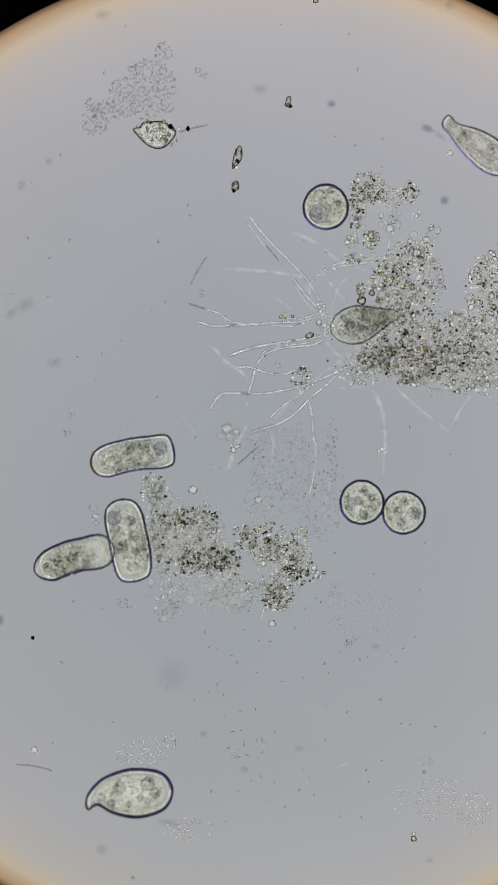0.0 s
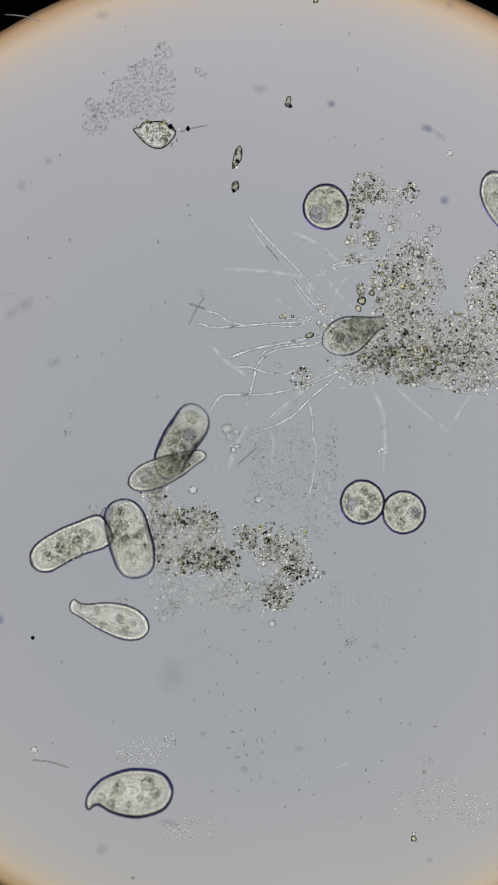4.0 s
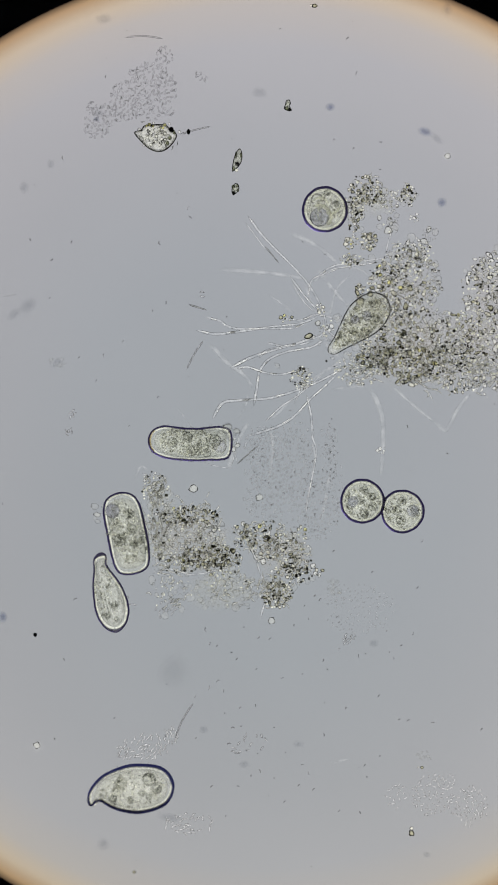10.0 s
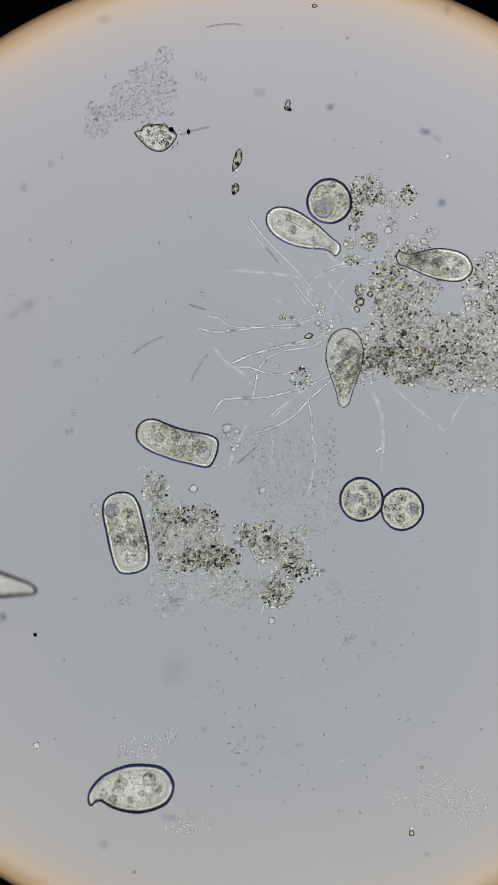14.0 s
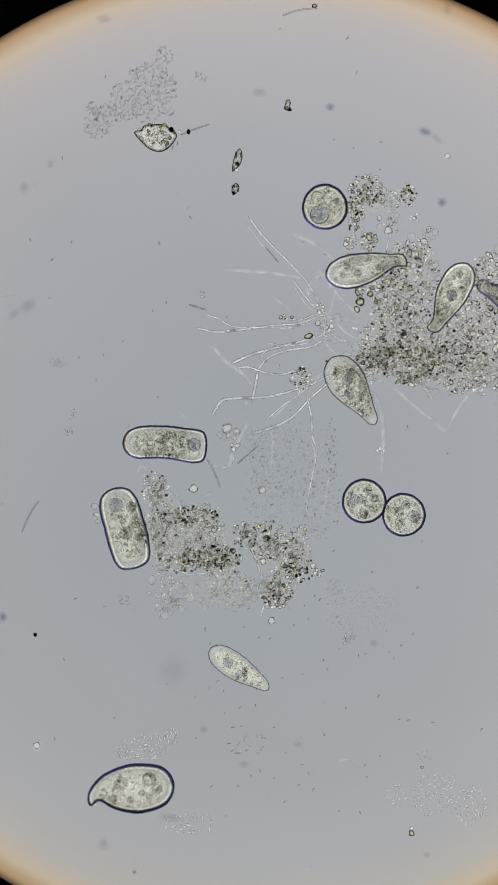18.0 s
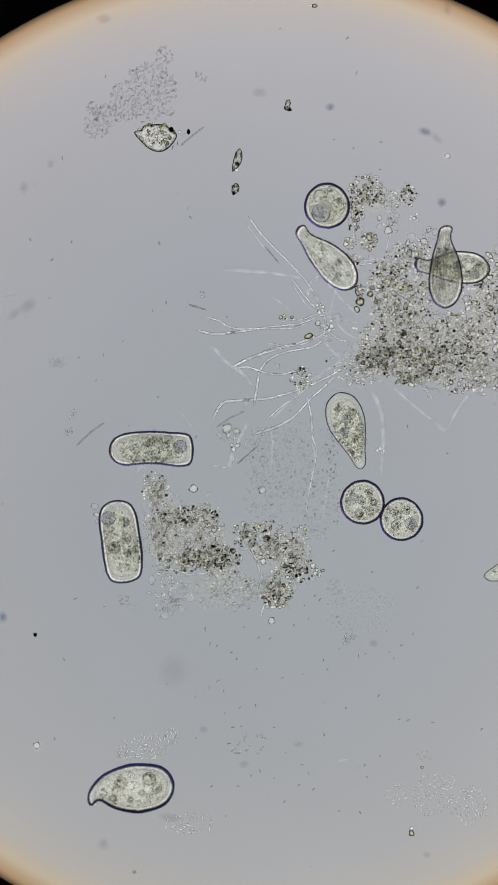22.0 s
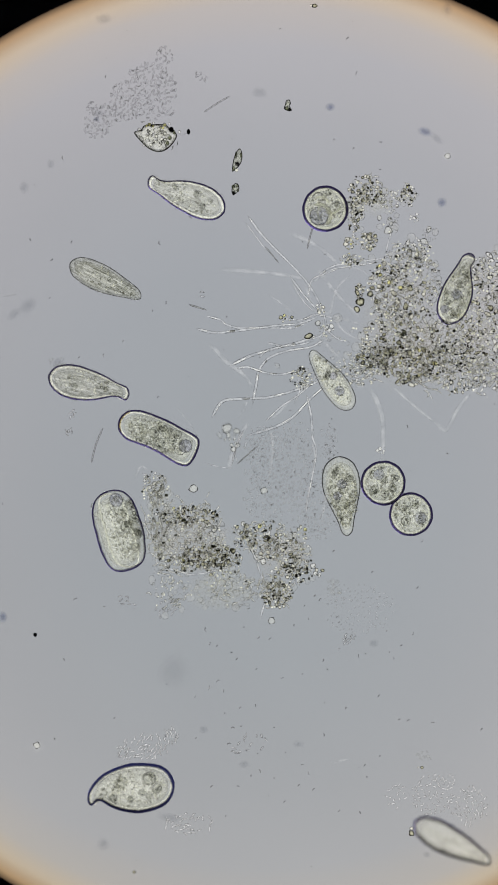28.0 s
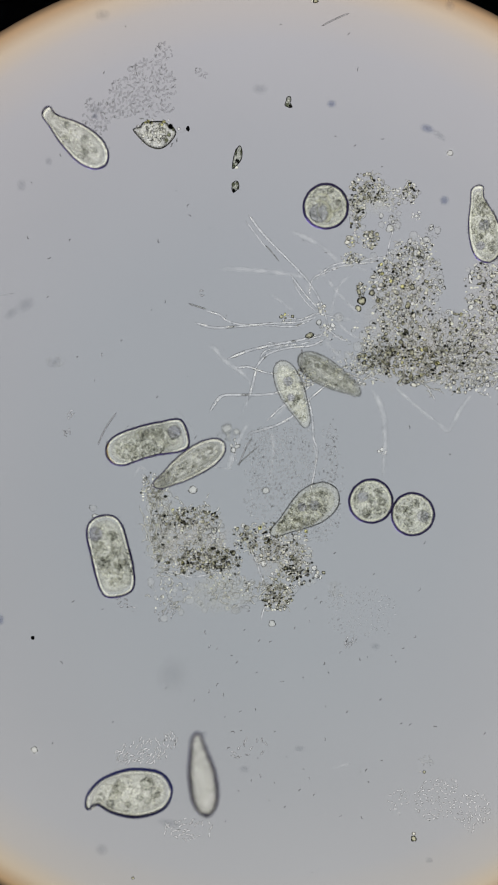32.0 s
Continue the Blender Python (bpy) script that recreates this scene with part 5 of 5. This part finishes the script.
        23.6 722 280 676 148; 23.8 757 328 668 212; 24 798 362 697 256; 24.2 805 405 732 290; 24.3 812 424 740 298; 24.7 866 484 772 378; 25 920 522 832 440; 25.5 1010 600 900 520; 26.5 1120 720 1010 640; 27.8 1080 820 1130 690; 28.8 1000 790 1130 780
        29.5 905 735 1045 770; 29.8 846 708 985 750; 30 803 708 935 772; 30.2 726 715 868 728; 30.3 690 728 832 715; 30.4 658 745 798 708; 30.6 570 780 706 730; 30.8 470 795 606 748; 31 400 832 525 768; 31.2 306 858 443 806; 31.4 268 848 403 806
        31.6 236 846 376 800; 31.8 250 850 387 798; 32 274 860 396 786""")
    swim(K3, 0.22, 138, """
        0 -230 -260 -330 -330; 6.8 -160 -200 -280 -270; 7.5 40 -90 -90 -150; 7.8 272 -30 140 -90; 8 442 55 308 0; 8.2 630 86 475 42; 8.4 798 112 645 72; 8.6 960 130 820 95; 9 1050 260 990 130; 10 1060 420 1090 290; 10.8 930 470 1030 370
        11.3 785 512 880 415; 11.5 760 566 850 440; 12 762 586 830 472; 12.5 746 566 846 468; 13 750 512 866 498; 13.5 748 456 878 472; 13.7 722 446 862 476; 14 700 455 838 478; 14.2 705 482 846 458; 14.3 730 494 856 446; 14.5 765 542 866 430
        15.5 810 620 830 490; 16.5 878 610 806 482; 16.6 858 562 786 455; 16.8 840 562 790 428; 17 795 562 830 426; 17.5 770 562 822 438; 18 765 586 828 470; 18.5 752 574 832 474; 19 755 552 845 478; 19.5 752 544 848 500; 20 722 512 834 526
        20.5 720 505 826 550; 21 715 505 815 556; 21.5 730 464 812 560; 21.8 735 462 845 520; 22 738 470 864 476; 22.4 762 508 872 448; 22.8 776 540 842 450; 23 790 562 826 438; 23.5 768 582 828 456; 24 768 586 830 480; 24.5 748 566 832 468
        24.8 742 520 855 500; 25 745 490 864 522; 25.5 750 440 845 518; 26.5 770 400 830 520; 27.5 790 394 808 526; 28 828 458 795 566; 28.5 828 444 797 558; 29 840 418 800 544; 29.5 850 404 805 532; 30 852 392 810 522; 30.5 852 368 818 500
        31 856 350 835 484; 31.5 850 338 846 472; 32 845 330 866 464""")
    swim(K4, 0.33, 146, """
        0 787 212 900 302; 0.3 770 198 885 288; 0.5 776 190 890 275; 0.75 850 180 880 315; 1 872 190 845 320; 1.25 884 186 835 300; 1.5 920 210 828 278; 2 935 290 803 232; 2.5 920 335 828 242; 3 920 370 848 262; 3.5 906 405 862 278
        4.5 920 460 880 330; 5.5 912 480 884 345; 6 960 540 910 405; 8 1000 560 940 430; 12 1010 480 1100 590; 16 890 540 990 640; 17 868 520 965 605; 18 850 508 965 550; 19 845 495 965 532; 19.5 812 488 925 528; 20 797 485 910 532
        20.5 776 455 886 516; 21 765 437 868 517; 21.5 785 450 885 510; 22 790 400 788 546; 22.5 772 348 808 482; 22.8 752 308 812 430; 23 727 290 812 408; 23.3 686 268 790 366; 23.5 632 236 758 325; 23.6 602 228 742 305; 23.8 530 196 662 275
        24 432 208 585 205; 24.2 358 238 494 180; 24.3 330 252 462 190; 24.5 275 292 400 210; 24.7 228 318 358 245; 25 88 405 203 318; 25.5 -58 527 42 455; 26 -190 620 -80 530; 26.5 -260 640 -200 510; 27 -160 560 -250 450; 27.5 18 620 -105 540
        27.7 88 672 -35 592; 27.9 176 690 35 632; 28 232 700 83 665; 28.5 505 652 348 662; 29 597 652 448 658; 29.5 682 688 537 648; 29.8 708 750 575 660; 30 777 797 632 742; 30.2 864 762 728 800; 30.3 905 760 768 795; 30.5 1000 765 860 780
        31 1080 760 940 780; 32 1120 740 980 780""")
    swim(K5, 1.15, 150, """
        0 980 1400 1060 1520; 1 900 1120 970 1250; 1.3 850 1000 915 1135; 1.5 815 903 882 1058; 1.8 800 780 790 930; 2 800 696 770 852; 2.2 872 702 742 802; 2.4 935 742 795 748; 2.7 1080 760 930 750; 4 1120 900 1090 760; 6 900 1700 1000 1600
        9 -100 1720 40 1760; 12 -260 1200 -230 1340; 13.5 -120 1010 -250 1050; 13.8 -20 1030 -165 1030; 14 62 1046 -80 1025; 14.2 236 1042 108 1030; 14.3 258 1065 140 1018; 14.5 304 1102 207 1036; 15.2 300 1260 330 1125; 15.8 50 1300 195 1290
        16.2 -150 1180 -120 1320; 16.6 20 880 -110 940; 16.8 138 834 4 910; 17 264 768 125 840; 17.2 232 840 112 732; 17.4 132 896 198 742; 17.6 47 1068 127 920; 17.8 -25 1215 47 1080; 18 -80 1300 -40 1160; 18.2 -40 1250 -30 1105
        18.4 18 1240 92 1106; 18.5 108 1212 90 1060; 18.6 207 1240 106 1110; 18.8 377 1292 232 1213; 19 580 1378 418 1313; 19.2 760 1467 608 1384; 19.4 932 1565 802 1488; 19.8 1000 1660 880 1580; 21 820 1750 950 1740; 22.5 560 1740 690 1800; 23.4 410 1690 500 1800
        24 364 1482 442 1592; 24.2 320 1338 374 1482; 24.3 317 1273 356 1424; 24.5 308 1122 305 1272; 24.7 281 1042 311 1182; 25 272 1003 249 1157; 25.5 255 906 262 1057; 26 360 800 310 935; 26.4 520 860 390 820; 26.8 590 1100 560 960; 27.2 500 1370 590 1260
        27.5 336 1452 474 1398; 27.7 128 1557 240 1498; 28 -60 1690 70 1620; 29.5 100 1850 -30 1800; 30.6 330 1850 200 1880; 31.4 320 1700 400 1820; 31.8 338 1446 408 1580; 32 350 1300 366 1444""")
    swim(K6, 0.27, 126, """
        0 -250 1000 -370 960; 16.5 -200 1100 -320 1080; 17.3 -60 1105 -190 1095; 17.6 128 1108 -2 1098; 17.8 336 1096 207 1074; 18 485 1228 362 1143; 18.2 648 1336 530 1256; 18.4 828 1408 700 1345; 18.6 932 1345 806 1372; 18.8 888 1215 858 1345; 19 886 1030 868 1172
        19.2 893 820 863 960; 19.4 868 770 935 880; 19.6 835 772 960 770; 19.8 850 720 960 790; 20.2 950 730 1050 820; 21 1000 900 1100 960; 21.6 905 1030 1010 1000; 22 860 1020 970 985; 22.5 818 1020 925 975; 23 812 1038 922 990; 23.2 808 1010 925 1000
        23.4 815 965 925 1012; 23.6 858 936 900 1050; 24 862 900 890 1015; 24.3 835 862 905 958; 24.7 818 850 900 942; 25 812 842 893 934; 25.5 797 832 890 925; 26.5 720 770 820 850; 27.5 624 706 738 757; 27.7 586 676 680 743; 27.9 555 642 628 727
        28 552 622 622 724; 28.5 494 590 598 662; 29 458 553 558 628; 29.25 490 525 540 640; 29.5 532 528 495 654; 29.8 565 570 460 630; 30 572 583 462 628; 30.5 578 572 454 620; 30.7 566 612 444 582; 30.8 526 622 426 568; 31 518 652 438 563
        31.2 515 656 468 560; 31.4 505 660 480 560; 31.6 515 690 490 585; 31.8 520 710 490 610; 32 542 755 496 642""")
    swim(K7, 0.18, 140, """
        0 300 -330 200 -420; 17.6 300 -260 200 -350; 18.2 330 -180 250 -290; 18.4 440 -40 350 -150; 18.5 540 72 455 -45; 18.6 584 182 498 50; 18.8 678 304 588 202; 19 793 320 662 283; 19.2 760 314 630 252; 19.4 738 254 600 266; 19.6 810 224 672 246; 19.8 950 180 815 215
        20.2 1060 160 930 180; 21.5 1100 500 1090 360; 22.6 1010 860 1110 770; 22.9 920 840 1060 860; 23.1 806 813 945 858; 23.2 708 796 848 842; 23.3 644 750 762 830; 23.4 572 690 698 774; 23.5 508 670 645 730; 23.6 466 680 602 722; 23.8 392 688 532 702; 24 217 680 357 706
        24.2 6 660 143 673; 24.4 -130 650 10 668; 25 -250 560 -140 640; 26 -260 420 -320 540; 27 -150 430 -280 440; 27.5 -20 465 -160 440; 27.7 78 482 -60 450; 27.9 186 494 54 452; 28 254 530 120 464; 28.5 510 658 390 596; 29 492 630 368 600; 29.5 427 742 380 614
        29.8 402 910 398 776; 30 412 958 416 822; 30.2 396 968 440 832; 30.3 388 936 454 803; 30.4 380 904 467 792; 30.5 347 880 462 800; 30.6 314 856 449 830; 30.7 280 813 416 876; 30.8 247 813 384 862; 31 171 866 304 825; 31.2 55 870 193 862; 31.3 -8 892 127 848
        31.4 -75 915 62 860; 31.7 -220 950 -90 910; 32 -300 960 -170 930""")
    swim(K8, 1.25, 144, """
        0 300 1900 200 1800; 25 330 1800 230 1700; 26.6 330 1600 230 1500; 27 430 1420 310 1340; 27.5 627 1394 489 1312; 27.7 704 1430 560 1348; 27.9 804 1485 665 1406; 28 874 1532 728 1453; 28.2 1000 1490 868 1530; 28.35 950 1330 945 1472; 28.5 858 1105 892 1242
        28.75 835 880 868 1020; 29 830 694 850 824; 29.25 795 675 865 790; 29.5 758 690 884 768; 29.8 705 704 844 740; 30 660 722 806 724; 30.2 583 704 720 742; 30.4 520 708 654 724; 30.6 488 728 616 690; 30.7 456 745 584 700; 30.8 416 738 553 714; 31 338 726 472 746
        31.2 248 652 376 734; 31.3 192 600 316 696; 31.4 140 526 240 638; 31.5 88 446 176 560; 31.6 28 370 124 498; 31.8 -50 240 40 350; 32 -170 90 -80 200""")
    swim(K9, 0.38, 130, """
        0 -300 700 -420 690; 29.6 -260 560 -390 550; 30.2 -70 560 -200 555; 30.4 60 572 -70 562; 30.5 160 592 30 575; 30.6 248 594 120 578; 30.7 338 594 213 580; 30.8 374 594 249 578; 31 495 684 388 602; 31.2 544 674 424 630; 31.3 564 666 436 644; 31.4 576 654 448 650
        31.6 608 614 498 682; 31.8 624 645 518 640; 32 634 698 533 632""")
    swim(DEB, 0.20, 142, """
        0 692 562 604 580 0 42; 1 692 565 602 581 0 50; 2 690 568 596 581 0 50; 3 680 578 578 589 0 50; 3.5 680 588 573 600 0 49; 4.5 668 540 600 620; 5.5 622 506 650 630; 6 608 508 650 614; 6.5 592 510 670 614; 7 595 524 678 606; 7.5 574 534 677 592; 8 560 538 682 574; 8.5 557 545 692 580
        9 563 572 695 552; 9.5 574 592 690 540; 10 584 624 682 528; 10.5 608 632 672 516; 11 620 624 655 506; 11.5 638 614 645 504; 12 640 607 645 505; 12.5 625 642 645 518; 13 613 690 638 549; 13.5 605 700 615 558; 14 608 724 612 580; 14.5 608 710 607 567; 16.5 645 720 603 583
        17 672 743 597 618; 17.5 676 742 590 640; 18 663 750 588 636; 18.5 626 740 590 614; 19 612 754 595 620; 19.5 592 722 578 597; 20 592 717 582 598; 20.5 598 754 578 616; 21 627 792 591 656; 21.5 634 800 594 666; 22 640 830 598 697; 22.5 648 842 598 715; 23 668 848 576 740
        23.5 664 852 578 742; 24 664 862 584 748; 24.5 612 872 614 740; 25 605 894 626 754; 25.5 608 912 605 770; 27.5 640 948 590 817; 28 615 950 599 808; 28.5 608 972 608 830; 29 603 992 622 850; 29.5 587 987 648 858; 30 542 920 677 876; 30.5 520 918 650 870
        31 503 934 630 868; 31.5 500 934 608 862; 32 478 948 598 866""")
    swim(BAR_A, 0.28, 150, """
        0 308 796 161 824; 1 308 798 161 824; 2 303 797 157 832; 2.1 290 790 185 825; 2.25 250 776 214 800 76 55; 2.5 268 772 240 796 80 57; 3 304 779 270 803 80 57; 3.3 316 758 284 806 74 53; 3.5 328 742 294 816 64 46; 3.9 345 735 290 835 30; 4.5 372 742 292 835; 5.5 402 760 273 818; 6 426 752 293 822; 6.5 432 758 296 816; 7 447 760 325 845; 7.5 428 742 352 866
        8 452 762 322 824 12; 8.25 450 766 310 800 98; 8.5 449 770 301 782 180; 9 437 784 292 776 180; 10 410 786 264 780 180; 11 400 794 254 774 180; 12 390 806 248 768 180; 13 388 804 245 764 180; 14 384 805 242 760 180; 14.5 383 805 240 760 180; 16.5 388 806 245 760 180; 17 392 805 254 742 180; 17.5 374 806 240 738 180
        17.65 372 796 232 750 100; 17.8 370 786 224 764 20; 18 367 792 217 784 5; 19 355 794 204 786; 20 352 790 201 788; 21 350 793 199 787; 22 344 797 192 798; 23 341 800 189 798; 23.1 338 800 192 798; 23.15 320 797 212 799; 23.25 300 778 246 790 76 55; 23.5 316 780 276 798 80 57; 24 350 780 314 804 80 57; 24.3 366 762 324 808 74 53; 24.5 402 754 322 824 50
        25 430 762 320 834; 25.5 430 778 301 788; 26.5 400 790 268 770; 27.5 381 788 239 762; 28 350 806 209 742; 28.5 335 794 185 797; 29 323 797 174 806; 29.5 325 791 176 799; 30 328 796 180 804; 30.5 326 787 180 793; 31 333 784 181 780; 31.5 324 776 178 795; 32 333 766 188 806""")
    swim(BAR_B, 0.28, 148, """
        0 241 1031 212 884; 1 241 1031 211 884; 2 243 1029 211 884; 2.25 243 1029 211 886; 2.4 238 990 218 914 60 50; 2.8 238 994 220 918 60 52; 3.1 239 996 218 914 60 52; 3.5 243 1006 213 904 50 42; 4.5 248 1012 212 888; 5.5 252 1016 210 876; 6 256 1014 207 876; 7 256 1014 205 874; 8 256 1014 207 872; 9 249 1012 209 866; 10 238 1020 209 870
        11 228 1032 199 886; 12 228 1029 211 878; 13 235 1020 207 870; 14 238 1018 207 870; 14.5 231 1014 207 864; 16.5 234 1000 197 882 -50; 17 236 1004 200 876 -45; 18 239 1006 202 866 -20; 19 239 1005 201 864; 20 239 1005 199 860; 21 223 1015 207 864; 22 223 1034 204 885; 23 221 1042 201 891
        24 222 1042 206 890; 25 218 1042 212 890; 25.5 203 1040 200 886; 27.5 230 1002 194 884 -50; 28 230 1003 190 876 -45; 28.5 236 1008 186 874 -20; 29 224 1012 180 873; 29.5 210 1023 188 875; 30 206 1038 186 887; 31 216 1054 178 906; 32 213 1060 178 910""")
    swim(BAR_C, 0.30, 152, """
        0 190 971 69 1010; 1 194 972 48 998; 2 196 974 43 986; 2.5 190 970 30 994; 3 182 957 22 1003; 3.5 184 956 30 1008; 4.5 205 890 80 975; 5.5 232 752 132 880; 6 264 577 232 732; 6.5 280 290 290 446; 7 285 -14 290 146; 7.2 280 -140 288 10; 7.6 270 -340 275 -190; 9 300 -420 280 -270; 32 300 -430 280 -280""")
    drift(CYST, 0.21, """0 577 367; 8.4 577 367; 9 575 372 8; 12.9 575 371 10; 13.4 573 367 10; 13.7 576 363 8; 14 583 357 6; 14.5 585 353 5; 15.5 580 362 6; 16.5 577 367 8; 19 575 367 10; 21 575 367 10; 22 579 365 6; 23 580 367 5; 24 577 370 5
        28.4 576 370 5; 29 577 366 0; 32 577 366 0""")
    drift(BALL_1, 0.21, """0 641 890; 6 642 889; 7 642 888 -2; 8.4 642 886; 9 637 885; 10 642 888; 12 643 888; 13 639 885 -4; 14 640 885 -4; 16.5 641 885 -4; 17 643 887 -6; 18 645 888 -10; 19 643 887 -14; 20 641 885 -14; 21 643 890 -20; 22 642 890 -25; 23 633 887 -20; 24 636 893 -10
        24.5 650 880 -30; 25 665 868 -50; 25.5 668 865 -55; 27.5 677 855 -60; 28.4 680 857 -60; 29 687 860 -62; 29.5 701 857 -50; 30 716 870 -20; 30.5 694 871 -20; 31 684 880 -30; 31.5 663 877 -30; 32 657 888 -30""")
    drift(BALL_2, 0.205, """0 715 908; 6 715 907; 7 717 900 10; 8.4 716 898 10; 9 711 897 10; 10 713 906 5; 12 713 910; 14 712 902 5; 16.5 713 905; 18 715 912 -10; 19 714 912 -15; 20 713 908 -10; 21 711 920 -25; 22 711 920 -25; 23 705 908 -10; 24 711 902 0; 24.5 716 904 -10
        25 724 913 -20; 25.5 724 914 -20; 27.5 722 912 -20; 28.4 735 910 -20; 29 745 909 -20; 29.5 761 902 0; 30 793 881 40; 30.5 766 883 30; 31 759 897 10; 31.5 741 893 10; 32 731 911 -10""")
    swim(KID, 0.42, 152, "0 154 1422 304 1398 180; 8.4 154 1422 304 1398 180; 9 157 1414 307 1388 180; 28.3 157 1414 307 1388 180; 28.9 154 1422 304 1398 180; 32 153 1422 303 1398 180")
    for ob, base, root, turn in SWAYING:
        walk(ob, [(t, Matrix.Translation(root) @ Matrix.Rotation(radians(turn * k), 4, "Z") @ Matrix.Translation(base - root))
                  for t, k in ((0, 0), (3, 0.1), (6, 0.3), (8.4, 0.5), (9, 0.9), (11, 1.0), (14, 0.7), (18, 0.7), (22, 1.0), (25, 0.8), (28, 0.8), (29, 0.6), (32, 0.2))])
    drift(LOOSE_SPECK, 0.0, "0 456 886; 8.4 456 885; 9 456 884; 11 460 877; 13 463 870; 17 463 869; 24 463 869; 28 466 870; 30 469 870; 32 469 870")
    drift(ROD_1, 0.02, "0 -180 20 -10; 5.5 103 38 -11; 6 120 40 -11; 7 147 46 -11; 8 182 54 -8; 8.4 196 57 -6; 9 222 66 -5; 10 255 68 -2; 11 288 68 0; 12 325 67 4; 13 362 57 7; 14 397 47 4; 14.5 412 43 3; 16.5 476 34 8; 17 496 30 10; 18 531 22 12; 19 566 11 10; 20 592 6 6; 21 625 -6 10; 32 900 -60 10")
    drift(ROD_2, 0.02, "0 60 1360 -10; 6 120 1352 -12; 7 155 1355 -12; 8 227 1310 45; 8.4 250 1300 46; 9 318 1308 52; 10 327 1275 62; 11 307 1208 80; 12 257 1130 97; 13 222 1060 95; 14 262 612 30; 14.5 210 620 76; 16.5 45 955 80; 17 40 950 72; 18 54 915 62; 19 77 870 64; 20 125 827 52; 22 160 770 40; 24 160 777 25; 25 147 765 15; 25.5 133 757 25; 27.5 164 790 72; 32 190 760 60")
    drift(ROD_4, 0.03, "0 343 228 14; 8.4 343 228 14; 9 346 232 14; 16.5 345 232 16; 18 345 230 20; 20 344 231 25; 23 340 245 42; 25.5 341 236 36; 27.5 358 203 36; 28 384 185 32; 28.5 408 160 32; 29 432 137 32; 30 480 100 30; 31 535 62 28; 32 594 35 25")
    drift(ROD_5, 0.06, "0 575 -300 107; 24.8 575 -100 107; 25.5 570 292 107; 27.5 556 400 95; 28 550 420 75; 28.5 542 438 72; 29 535 457 72; 30 526 525 92; 31 531 580 90; 32 535 640 90")
    drift(ROD_3, 0.02, "0 352 480 60; 12 345 640 60; 16.5 370 745 50; 18 378 838 -65; 19 391 828 -10; 20 395 802 45; 21 398 768 60; 22 408 743 30; 23 400 738 -2; 24 400 790 75; 25.5 440 850 -55; 28.5 420 785 78; 32 435 800 65")


motions()
